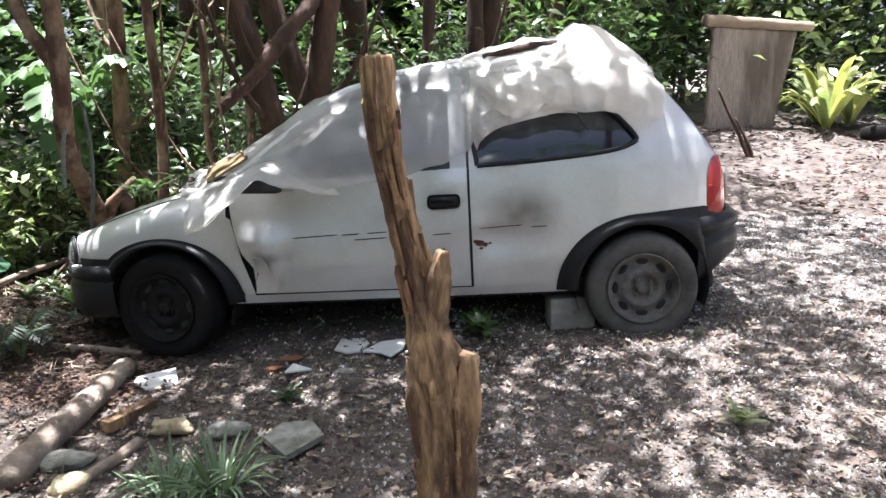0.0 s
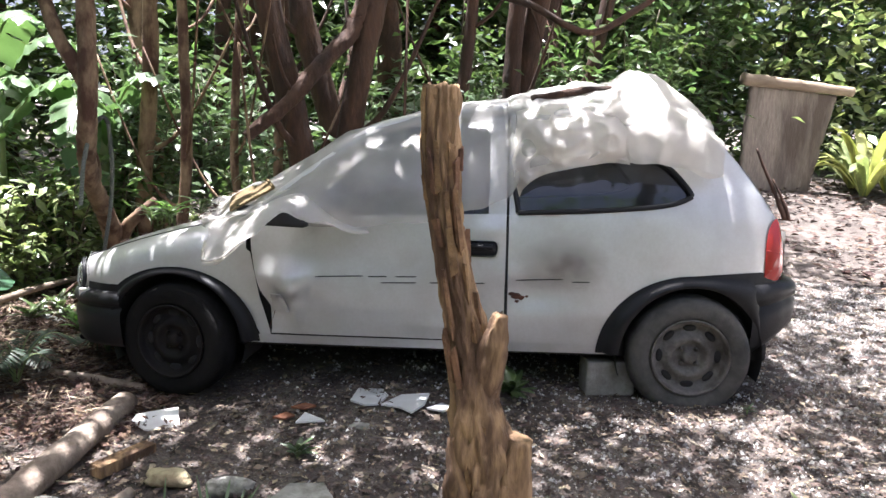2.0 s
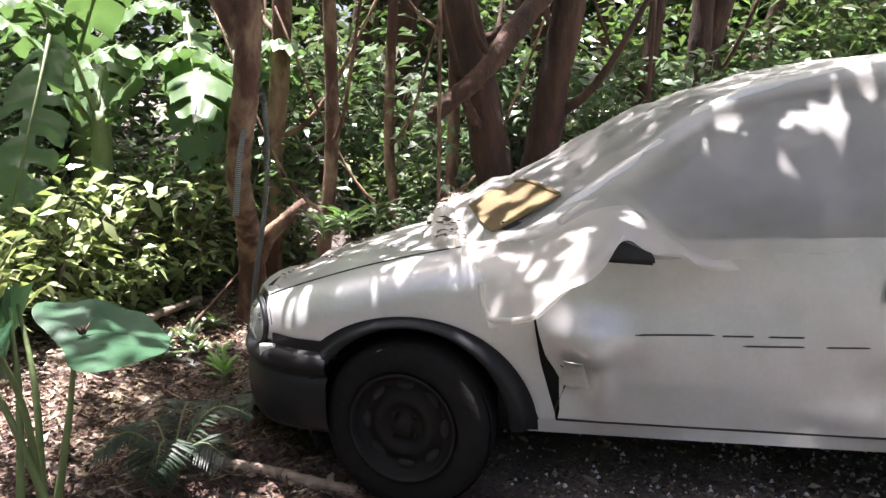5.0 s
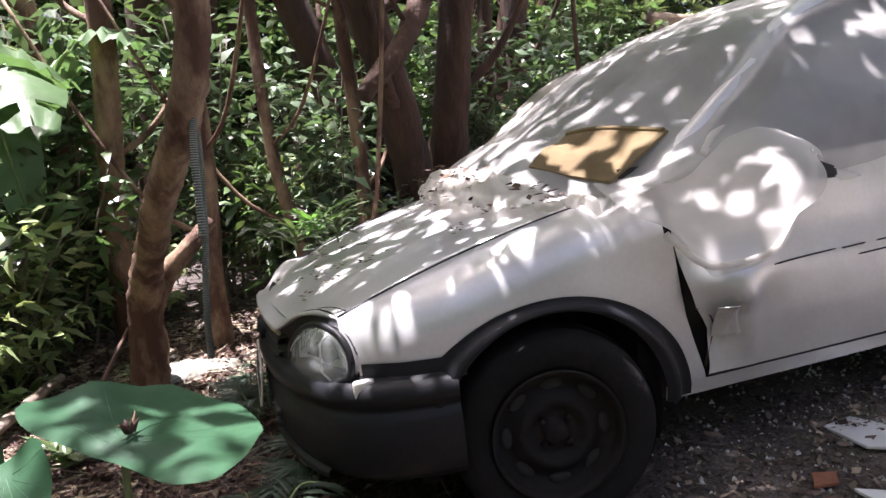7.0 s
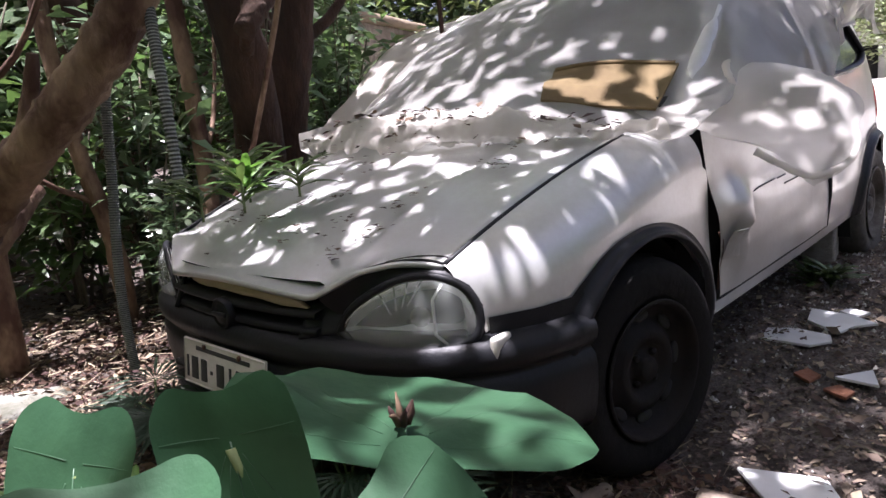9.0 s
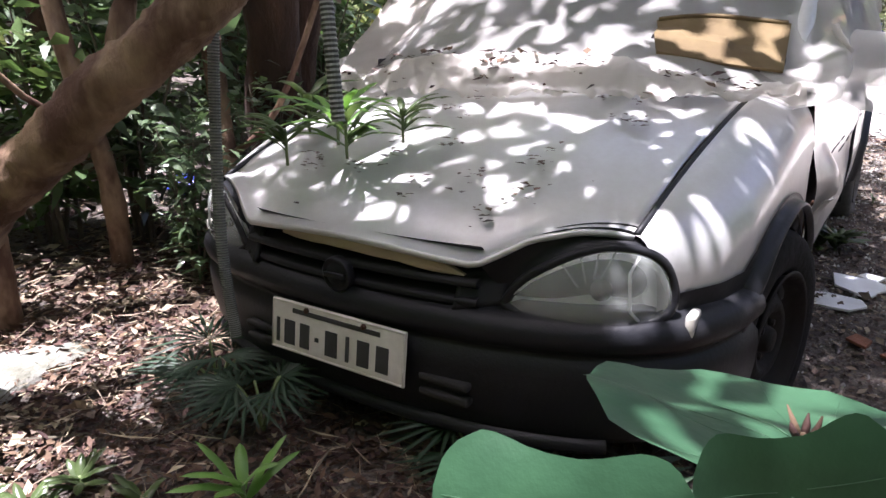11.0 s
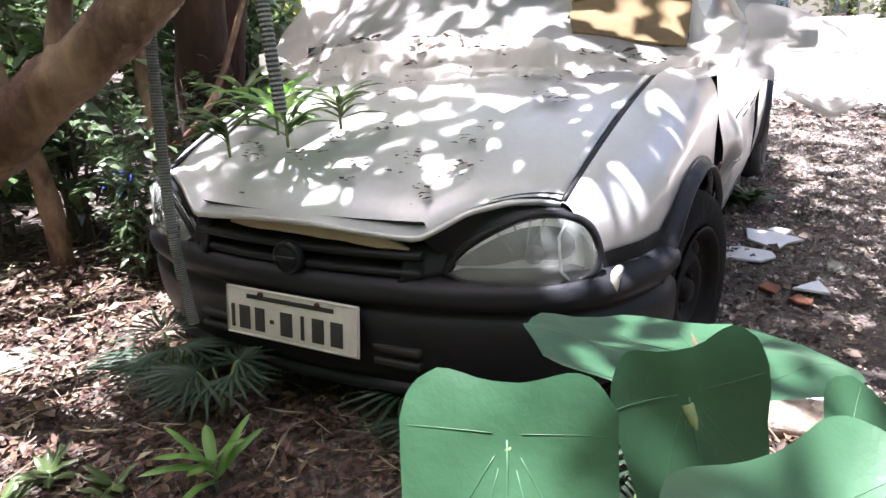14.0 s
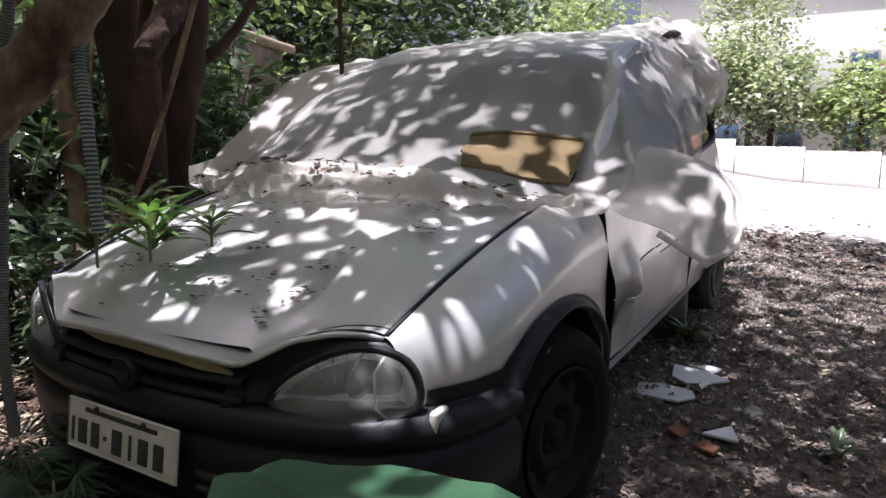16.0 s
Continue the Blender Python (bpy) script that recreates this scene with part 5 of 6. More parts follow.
for k, x, y, s in [(0, -2.85, 1.6, 1.0), (2, -2.1, 2.0, 1.0), (0, -1.7, 1.75, .9), (2, -2.9, 2.0, 1.1), (1, -3.6, .1, 1.0), (3, -3.2, .9, 1.1), 
                   (2, -1.45, 1.55, .8), (4, -3.4, 3.2, 1.0), (4, -2.3, 3.4, 1.0), (4, -1.2, 3.5, 1.0), (4, -.2, 3.6, 1.0), (4, .8, 3.9, 1.0), (4, 1.8, 4.4, 1.0), (4, 2.2, 5.6, 1.1), (2, 1.1, 3.4, .9), (0, .3, 3.0, .9), (0, -.5, 2.9, .9),
                   (4, -4.6, 2.4, 1.1), (4, -5.2, 1.0, 1.1), (2, -4.3, 1.2, 1.1), (1, -4.2, .4, 1.1), (1, -4.4, -.6, 1.1), (4, -5.6, -.4, 1.0), (3, -3.9, -.9, 1.1), (0, -5.0, -1.6, 1.0), (2, -1.0, 2.9, 1.0), (2, 2.0, 5.0, 1.0), (4, 3.3, 7.2, 1.2), (1, -1.9, 2.6, 1.0), (4, -4.9, -2.3, 1.2), (4, -4.7, -1.1, 1.2), (4, -4.3, -3.3, 1.2), (2, -4.2, -2.6, 1.3), (3, -2.6, 1.9, 1.2), (0, -3.2, 1.3, 1.0), (1, -3.5, .55, 1.1), (2, .2, 2.15, .9), (0, .9, 2.6, 1.0), (2, -.4, 2.25, .9)]:
    plant(k, x, y, s)
for k, x, y, s in [(1, -3.05, 1.25, 1.1), (1, -3.5, 1.0, 1.2), (1, -3.9, .7, 1.2), (3, -3.7, .3, 1.3)]:
    plant(k, x, y, s)
for k, x in enumerate((-4.2, -3.0, -1.8, -.6, .6, 1.7)):
    plant(4, x, 6.2 + .5 * (k % 2), 1.8)
for x, y in ((2.9, 8.0), (4.1, 8.6), (5.3, 9.2)):
    plant(4, x, y, 1.9)


# ---- banana plants ----
def long_blade(base, tip, width, sag, seed, torn=True, n=26, m=9, across=None):
    """A long arching leaf with a midrib and torn edges."""
    base, tip = Vector(base), Vector(tip)
    d = tip - base
    sidev = Vector(across).normalized() if across else d.cross(Vector((0, 0, 1))).normalized()
    bm = bmesh.new()
    rows = []
    for i in range(n):
        t = i / (n - 1)
        c = base + d * t + Vector((0, 0, sag * math.sin(math.pi * t) - sag * .6 * t * t))
        w = width * (math.sin(math.pi * min(t * .93 + .07, 1)) ** .55) * (1 if t < .97 else .4)
        rows.append([])
        for j in range(m):
            s = j / (m - 1) * 2 - 1
            jag = 0
            if torn and abs(s) > .4:
                jag = .05 * noise.noise(Vector((i * .9, s * 2, seed)))
            rows[-1].append(bm.verts.new(c + sidev * w * s + d.normalized() * jag + Vector((0, 0, -abs(s) ** 1.5 * w * .45 + min(.02, width * .10) * math.sin(i * 2.4 + s)))))
    rg2 = random.Random(seed)
    for i in range(n - 1):
        cut_l, cut_r = torn and rg2.random() < .22, torn and rg2.random() < .22
        for j in range(m - 1):
            if (cut_l and j < 3) or (cut_r and j > m - 5):
                continue
            bm.faces.new((rows[i][j], rows[i + 1][j], rows[i + 1][j + 1], rows[i][j + 1]))
    return bm


def banana(x, y, h, seed, leaves, hanging=()):
    t = thing("banana_plant", "banana plant with broad torn leaves", "banana plant", "banana plants", at=Matrix.Translation((x, y, ground_z(x, y) - .03)))
    part("pseudostem", tube(spline([(0, 0, 0), (.02, .02, h * .5), (.05, 0, h)], 16), lin(.085, .05, 16), 14, .06, seed), GREENSTEM, t, "sheathed green brown stem")
    for k, (a, out, rise, w) in enumerate(leaves):
        a = radians(a)
        tip = (out * math.cos(a), out * math.sin(a), h + rise)
        part("leaf_blade", long_blade((.04 * math.cos(a), .04 * math.sin(a), h - .05), tip, w, .28, seed + k), BANANA, t)
        part("midrib", tube([Vector((.04 * math.cos(a), .04 * math.sin(a), h - .05)).lerp(Vector(tip), u) + Vector((0, 0, .28 * math.sin(math.pi * u) - .168 * u * u - .004)) for u in lin(0, .95, 12)], lin(.016, .004, 12), 6), GREENSTEM, t)
    for base, tip, w in hanging:
        part("leaf_blade", long_blade(base, tip, w, .02, seed + 40, True, 34, 9, (.83, .55, .1)), BANANA, t, "large hanging torn leaf")
        part("midrib", tube([(.02, 0, h - .03), tuple((Vector(base) + Vector((.02, 0, h))) / 2 + Vector((0, 0, .1))), base, tip], [.016, .014, .011, .004], 6), GREENSTEM, t)


banana(-3.45, .95, 1.25, 3, [(240, .8, .45, .17), (20, .9, .35, .18), (110, .9, .4, .18)], [((.05, -.40, 1.62), (-.10, -.58, .68), .17)])
banana(-3.0, 1.55, 1.15, 9, [(230, .9, .35, .20), (290, .95, .1, .20), (350, .8, .5, .18), (60, .8, .4, .18)], [((-.04, -.24, 1.75), (.10, -.36, .80), .17)])
banana(-4.1, 1.7, 1.5, 15, [(220, 1.1, .1, .2), (280, 1.1, .3, .2), (330, 1.0, .6, .2), (40, .9, .5, .18), (150, .9, .3, .2)])
banana(-4.5, -.2, 1.3, 21, [(250, 1.0, .2, .2), (310, 1.0, .4, .19), (10, 1.0, .2, .19), (120, .9, .3, .18)])


# ---- elephant-ear leaves near the nose ----
def heart(node, tip, normal, width, back, seed, cup=.10, notch=.8):
    """A broad heart-shaped leaf: node where the stalk meets, tip, back lobes behind."""
    node, tip = Vector(node), Vector(tip)
    ax = tip - node
    L = ax.length
    ax.normalize()
    nrm = Vector(normal)
    sidev = ax.cross(nrm).normalized()
    nrm = sidev.cross(ax).normalized()

    def rim(w):
        # w from 0 (tip) to pi (notch)
        f = math.cos(w)
        r = L * max(f, 0) ** .95 + back * max(-f, 0) ** .75
        s = width * max(math.sin(w), 0) ** .80
        return (math.copysign(r, f), s)
    bm = bmesh.new()
    mid = bm.verts.new(node)
    rings = []
    K = 44
    for q in lin(.14, 1, 9):
        ring = []
        for k in range(K):
            w = 2 * math.pi * (k + .5) / K
            ww = w if w <= math.pi else 2 * math.pi - w
            a, s = rim(ww)
            dip = min(max((ww - 2.35) / .79, 0), 1)
            a *= 1 - (1 - notch) * dip * dip * (3 - 2 * dip)
            s = s if w <= math.pi else -s
            e = q * (1 + (.03 * noise.noise(Vector((k * .6, seed, 0))) if q > .9 else 0))
            x, y = a * e, s * e
            z = cup * (y / width) ** 2 * width * 2 * .5 - .10 * (max(x, 0) / L) ** 2 * L + .018 * noise.noise(Vector((x * 9, y * 9, seed)))
            ring.append(bm.verts.new(node + ax * x + sidev * y + nrm * z))
        rings.append(ring)
    for k in range(K):
        bm.faces.new((mid, rings[0][k], rings[0][(k + 1) % K]))
    for r, s in zip(rings, rings[1:]):
        for k in range(K):
            bm.faces.new((r[k], s[k], s[(k + 1) % K], r[(k + 1) % K]))
    veins = []
    for ang in (0, .55, -.55, 1.0, -1.0, 1.6, -1.6):
        a, s = rim(abs(ang))
        s = math.copysign(s, ang) if ang else 0
        pts = []
        for u in lin(.02 if not ang else .14, .93, 9):
            x, y = a * u, s * u
            z = cup * (y / width) ** 2 * width - .10 * (max(x, 0) / L) ** 2 * L + .018 * noise.noise(Vector((x * 9, y * 9, seed))) + .0006
            pts.append(node + ax * x + sidev * y + nrm * z)
        veins.append(tube(pts, lin(.0010 if not ang else .0004, .0002, 9), 5))
    return bm, veins


VEIN = material("pale_vein", (.046, .112, .056), .45, 0, (30, .1), (5, .1), (30, .1), (.05, .12, .06))
ELEPHANT = [((-2.248, -.965, .512), (-2.085, -.750, .525), (.13, -.22, .96), .238, .085),
            ((-2.562, -.808, .582), (-2.672, -.848, .327), (-.86, -.18, .47), .106, .075),
            ((-2.468, -.958, .612), (-2.480, -1.015, .385), (-.72, -.50, .42), .078, .070),
            ((-2.635, -1.060, .625), (-2.720, -1.160, .520), (-.45, -.25, .85), .100, .070),
            ((-2.400, -1.105, .548), (-2.365, -1.205, .478), (-.45, -.15, .86), .075, .050)]
for i, (nd, tp, nr, w, b) in enumerate(ELEPHANT):
    plant_ob = thing("elephant_ear_leaf", "broad glossy green elephant-ear leaf on a stalk", "leaf", "elephant-ear leaves")
    blade, veins = heart(nd, tp, nr, w, b, i, .10, .5 if i == 0 else .66)
    bl = part("blade", blade, BIGLEAF, plant_ob)
    for vn in veins:
        part("vein", vn, VEIN, bl)
    foot = rest(-2.36 + .05 * math.cos(i * 2.1), -1.02 + .06 * math.sin(i * 2.1), -.02)
    nd = Vector(nd)
    part("stalk", tube(spline([foot, foot.lerp(nd, .5) + Vector((.02, .0, .06)), nd - Vector((0, 0, .012))], 14), lin(.014, .006, 14), 8), GREENSTEM, plant_ob)


husk = bmesh.new()
for k in range(6):
    a = k * 1.05
    foot = Vector((.006 * math.cos(a), .006 * math.sin(a), 0))
    tube([foot, foot * 2.2 + Vector((0, 0, .014)), foot * (3.4 + .8 * math.sin(k * 2.1)) + Vector((0, 0, .024 + .008 * math.sin(k * 1.7)))], [.005, .004, .001], 6, .4, k, bm=husk)
single("dead_flower_husk", husk, DRYLEAF, "shrivelled brown husk at a leaf joint", "husk", at=Matrix.Translation((-2.235, -.945, .530)))


# ---- fan palms and small plants ----
def fan_palm(x, y, size, seed, fans=6, label="small dark fan palm with narrow leaflets", up=0.0):
    rr = random.Random(seed)
    t = thing("fan_palm", label, "palm", "fan palms", at=Matrix.Translation((x, y, ground_z(x, y) + up)))
    for f in range(fans):
        a = 2 * math.pi * f / fans + rr.uniform(-.3, .3)
        rise = rr.uniform(.35, .95)
        stem = Vector((math.cos(a) * .35, math.sin(a) * .35, rise)) * size * .6
        part("stalk", tube(spline([(0, 0, 0), stem * .55 + Vector((0, 0, .02)), stem], 8), .004, 5), GREENSTEM, t)
        P, A, U, LL, WW = [], [], [], [], []
        fwd = Vector((math.cos(a), math.sin(a), rr.uniform(-.2, .5))).normalized()
        sd = fwd.cross(Vector((0, 0, 1))).normalized()
        for k in range(15):
            w = radians(-105 + 210 * k / 14)
            d = fwd * math.cos(w) + sd * math.sin(w)
            P.append(stem)
            A.append(d)
            U.append((rr.uniform(-.2, .2), rr.uniform(-.2, .2), 1))
            LL.append(size * rr.uniform(.55, .75))
            WW.append(size * .022)
        ob = new("fan", leaf_mesh("fan", P, A, U, LL, WW, PALMLEAF, .3, .12))
        ob.parent = t


fan_palm(-2.02, .22, .25, 1, 7)
fan_palm(-1.86, -.30, .26, 2, 6)
fan_palm(-1.98, .44, .26, 3, 6)


def spiky_clump(x, y, size, n, seed):
    """Tuft of long narrow blades fanning up from the ground."""
    rr = random.Random(seed)
    t = thing("palm_seedling", "pale green palm seedling with narrow arching blades", "palm", "palm seedlings", at=Matrix.Translation((x, y, ground_z(x, y) - .01)))
    for k in range(n):
        a = 2 * math.pi * k / n + rr.uniform(-.25, .25)
        lean_out = rr.uniform(.3, 2.6)
        d = Vector((math.cos(a) * lean_out, math.sin(a) * lean_out, 1)).normalized() * size * rr.uniform(.7, 1.1)
        part("leaf", long_blade((.02 * math.cos(a), .02 * math.sin(a), 0), d, size * rr.uniform(.016, .026), size * .10 * lean_out, seed * 50 + k, False, 10, 3), SEEDLEAF, t)


spiky_clump(-.50, -2.10, .27, 64, 4)
spiky_clump(-.68, -2.08, .24, 52, 5)
spiky_clump(-.60, -2.22, .25, 40, 6)


def feather_palm(x, y, size, n, seed, mat):
    """Young palm with arching feather fronds."""
    rr = random.Random(seed)
    t = thing("feather_palm", "young palm with arching feathery fronds", "palm", "feather palms", at=Matrix.Translation((x, y, ground_z(x, y))))
    for k in range(n):
        a = 2 * math.pi * k / n + rr.uniform(-.4, .4)
        out, top = size * rr.uniform(.55, .95), size * rr.uniform(.55, 1.0)
        d = Vector((math.cos(a), math.sin(a), 0))
        rib = spline([Vector((0, 0, 0)), d * out * .3 + Vector((0, 0, top * .7)), d * out * .7 + Vector((0, 0, top)), d * out * 1.15 + Vector((0, 0, top * .82))], 26)
        frond = part("frond_rib", tube(rib, lin(.005, .0015, 26), 5), GREENSTEM, t)
        P, A, U, LL, WW = [], [], [], [], []
        for i in range(7, 26):
            along = (rib[min(i + 1, 25)] - rib[i - 1]).normalized()
            sd = along.cross(Vector((0, 0, 1))).normalized()
            for g in (-1, 1):
                P.append(rib[i])
                A.append(sd * g + along * .55 + Vector((0, 0, rr.uniform(-.25, .05))))
                U.append((0, 0, 1))
                LL.append(size * .42 * math.sin(math.pi * (i - 3) / 24) * rr.uniform(.85, 1.1) + .02)
                WW.append(.0065)
        leaflets = new("frond_blade", leaf_mesh("frond_blade", P, A, U, LL, WW, mat, .3, .18))
        leaflets.parent = frond


feather_palm(-2.04, -.80, .25, 7, 3, PALMLEAF)


def sprout(x, y, size, n, seed, mat, label, wide=.2, z=None, rise=.5):
    rg3 = np.random.default_rng(seed)
    t = thing("seedling", label, "seedling", "small plants", at=Matrix.Translation((x, y, (ground_z(x, y) if z is None else z))))
    part("stem", tube([(0, 0, -.01), (0, 0, size * .5)], .004, 5), GREENSTEM, t)
    a = rg3.uniform(0, 6.28, n)
    ax = np.stack([np.cos(a), np.sin(a), rg3.uniform(.1, rise * 2, n)], 1)
    pos = np.zeros((n, 3))
    pos[:, 2] = rg3.uniform(.1, .5, n) * size
    for q in range(n):
        d = Vector(ax[q]).normalized() * size * rg3.uniform(.65, 1.1)
        part("leaf", long_blade(pos[q], Vector(pos[q]) + d, size * wide * rg3.uniform(.55, .8), size * .10, seed * 31 + q, False, 8, 5), mat, t)


sprout(-2.24, .026, .15, 9, 1, SPROUT, "bright green seedling on leaf litter", .13, None, .8)
sprout(.40, -.78, .14, 26, 2, LEAF, "small dark green weed beside the sill")
sprout(.36, -.72, .12, 20, 3, LEAF, "small dark green weed beside the sill")
sprout(1.45, -.86, .05, 5, 4, LEAF_BLUE, "tiny pale seedling beside the rear wheel")
sprout(-.45, -1.42, .09, 14, 5, LEAF_BLUE, "tiny pale green weed on gravel")
sprout(1.33, -1.75, .10, 12, 6, LEAF_SUNLIT, "tiny dry weed on gravel")
for i, (x, y) in enumerate([(-2.62, .72), (-3.05, .70), (-2.95, .92), (-2.5, .95)]):
    sprout(x, y, .16, 9, 40 + i, LEAF, "broad-leaved weed on leaf litter", .22)
for i, (x, y) in enumerate([(-2.66, .20), (-2.52, .34), (-2.72, .34), (-2.36, .20), (-2.62, .42), (-2.40, .36)]):
    sprout(x, y, (.15, .09, .13, .08, .14, .08)[i], 14, 80 + i, LEAF, "low dark weed on leaf litter", .20)
# plants rooted on the bonnet corner
for i, (x, y, z, s) in enumerate([(-1.80, .10, .705, .19), (-1.72, .20, .72, .22), (-1.66, .04, .73, .16), (-1.84, .26, .68, .20), (-1.62, .40, .73, .22)]):
    sprout(x, y, s * .8, 15, 60 + i, SPROUT if i == 1 else LEAF, "green weed growing on the bonnet", .10, z, .30)
for x, y, s in ((-1.55, 1.08, .40), (-1.25, 1.0, .45)):
    plant(2, x, y, s)


# ---- corrugated hose hung over the fork ----
def hose(points, r, n):
    pts = spline(points, n)
    bm = tube(pts, [r * (1.0 if i % 2 else .86) for i in range(n)], 12)
    for k, f in enumerate(bm.faces):
        f.material_index = (k // 12) % 2
    return bm


HOSE_GROOVE = material("dark_hose_groove", (.075, .078, .068), .7, 0, (40, .2), (6, .3), (40, .1))
HOSE = material("grey_corrugated_hose", (.24, .25, .22), .55, 0, (40, .2), (6, .3), (40, .1), (.12, .13, .10))
hz = thing("corrugated_hose", "grey corrugated hose hung over a branch", "hose")
part("hose_end", hose([(-2.14, .13, .36), (-2.13, .16, .55), (-2.10, .18, .80), (-2.08, .17, 1.05), (-2.07, .12, 1.30)], .0130, 330), [HOSE, HOSE_GROOVE], hz, "", False)
part("hose_end", hose([(-2.07, .12, 1.30), (-2.06, .04, 1.33), (-2.06, -.06, 1.26), (-2.08, -.12, 1.08), (-2.09, -.15, .82)], .0130, 250), [HOSE, HOSE_GROOVE], hz, "", False)
# brown stick leaning against the tree foot, dry poles lying in the clearing behind
single("leaning_stick", tube(spline([(-2.72, .36, .0), (-2.61, .57, .19), (-2.50, .80, .38)], 14), lin(.012, .007, 14), 8, .2, 51), DRYLEAF, "bare brown stick leaning beside the car nose", "stick")
for k, (a, b) in enumerate((((-5.2, 2.5), (-4.3, 2.9)), ((-4.8, 1.85), (-4.1, 2.5)), ((-4.5, 1.6), (-3.7, 2.2)), ((-3.12, .10), (-2.84, 1.0)))):
    pa, pb = rest(*a, .04), rest(*b, .10)
    single("dry_pole", tube(spline([pa, (pa + pb) / 2 + Vector((.03, .0, .03)), pb], 14), lin(.030, .018, 14), 8, .2, 60 + k), WOODGREY, "pale dry pole lying on the litter", "stick")
# ---- wood panel and bromeliads at the edge of the clearing ----
BOARD = material("weathered_slab", (.29, .245, .195), .95, 0, (24, .45), (2.2, .7), (30, .7), (.10, .078, .060), stretch=(1.4, 1.4, .3))
BEAM = material("pale_dry_beam", (.27, .215, .15), .9, 0, (30, .35), (4, .4), (30, .6), (.14, .10, .07), stretch=(.3, 1, 1))
shed = thing("slab_panel", "weathered grey-brown slab panel under a round beam", "wall panel")


def slab_at(u, v):
    """u along the panel, v from the foot to the top."""
    x = (3.70 + .99 * u) * (1 - v) + (3.76 + 1.20 * u) * v
    rag = .025 * noise.noise(Vector((u * 3, v * 9, 2))) + .012 * noise.noise(Vector((u * 9, v * 30, 4)))
    return (x + rag, 5.97 + .10 * u + .010 * noise.noise(Vector((u * 6, v * 6, 8))), .86 + (1.50 - .10 * u) * v + .5 * rag)


part("slab", grid(slab_at, lin(0, 1, 30), lin(0, 1, 34), None, .08), BOARD, shed)
part("beam", tube(spline([(3.62, 5.95, 2.435), (4.3, 6.00, 2.385), (5.16, 6.06, 2.315)], 24), lin(.085, .065, 24), 14, .15, 2), BEAM, shed)
stake_bm = tube(spline([(3.56, 3.92, .60), (3.42, 3.98, .95), (3.30, 4.02, 1.20), (3.20, 4.05, 1.44)], 16), lin(.030, .012, 16), 8, .35, 31)
tube(spline([(3.60, 3.90, .58), (3.52, 3.94, .82), (3.38, 3.97, 1.10)], 12), lin(.026, .010, 12), 8, .35, 33, bm=stake_bm)
single("leaning_stake", stake_bm, BARK, "split dry stick leaning near the slab panel", "stick")
for i, (x, y, s) in enumerate([(5.35, 5.85, 1.5), (5.9, 6.3, 1.2), (5.5, 6.5, 1.0)]):
    t = thing("bromeliad", "yellow-green bromeliad with strap leaves", "bromeliad", "bromeliads", at=Matrix.Translation((x, y, ground_z(x, y) + .02)))
    rr = random.Random(50 + i)
    for k in range(22):
        a = 2 * math.pi * k / 22 * 2.4
        out, rise = rr.uniform(.3, .62) * s, rr.uniform(.25, .75) * s
        part("leaf", long_blade((.03 * math.cos(a), .03 * math.sin(a), .02), (out * math.cos(a), out * math.sin(a), rise), .046 * s, .16 * s, k, False, 9, 3), LEAF_YELLOW if k % 3 else LEAF_SUNLIT, t)
tyre_pile = part("old_tyre", lathe([(p[0] * 1.0, p[1]) for p in TYRE], 32), RUBBER_SHADED)
tagged(tyre_pile, "old black tyre lying by the bromeliads", "tyre")
tyre_pile.matrix_world = Matrix.Translation((5.75, 5.15, ground_z(5.75, 5.15) + .09)) @ pose(0, 0, 0, 84, 0, 20)

# ---- lane, garden wall and house beyond the clearing ----
LANE = material("pale_sandy_lane", (.60, .58, .53), .95, 0, (20, .15), (.6, .2), (25, .4), (.38, .35, .30))
WHITEWALL = material("white_painted_wall", (.78, .77, .74), .8, 0, (12, .06), (1.2, .12), (15, .1), (.55, .53, .48))
REDDOOR = material("red_brown_door", (.30, .10, .06), .6, 0, (12, .15), (1.5, .2), (15, .1))
BLUEGLASS = glass("blue_window_glass", (.06, .10, .16), .05, .9)
ROOFTILE = material("roof_tile", (.35, .16, .10), .9, 0, (10, .2), (1, .3), (8, .4))
def lane_shift(x, y):
    # the lane's near edge bends away beyond the clearing
    return max(0, y - 2.2) * .78 * max(0, 1 - (x - 4.9) / 19.6)


lane = grid(lambda x, y: (x + lane_shift(x, y) + (.5 * noise.noise(Vector((y * .7, 3, 1))) + .25 * noise.noise(Vector((y * 2.3, 1, 1))) if x < 5.1 else 0), y, ground_z(x + lane_shift(x, y), y) + (.012 if x > 5.1 else -.03) + .02), [interp(k, (0, 1, 30), (4.9, 5.2, 24.4)) for k in range(31)], lin(-30, 30, 121))
single("lane", lane, LANE, "pale sunlit sandy lane", "road", kind="structure")


def far_z(x, y):
    return ground_z(x, y)


wall = thing("garden_wall", "low white garden wall along the lane", "wall")
for k in range(10):
    y0 = -16 + 2.3 * k
    part("wall_section", box((.18, 2.26, 1.35), .01, (24.6, y0 + 1.1, far_z(24.6, y0) + .62), 1), WHITEWALL, wall)
part("wall_base", box((.22, 23, .26), .01, (24.56, -4.6, far_z(24.6, -4.6) + .10), 1), CONCRETE, wall)
house = thing("white_house", "white house with red-brown door and blue window", "house")
hz0 = far_z(29, -6) + .3
hw = part("wall", box((6, 14, 3.4), .02, (31.4, -9.6, hz0 + 1.7), 1), WHITEWALL, house)
part("roof", grid(lambda y, v: (28.0 + 3.4 * v, y, hz0 + 3.35 + 1.5 * v), lin(-17, -2.2, 4), lin(0, 1, 3), None, .1), ROOFTILE, house)
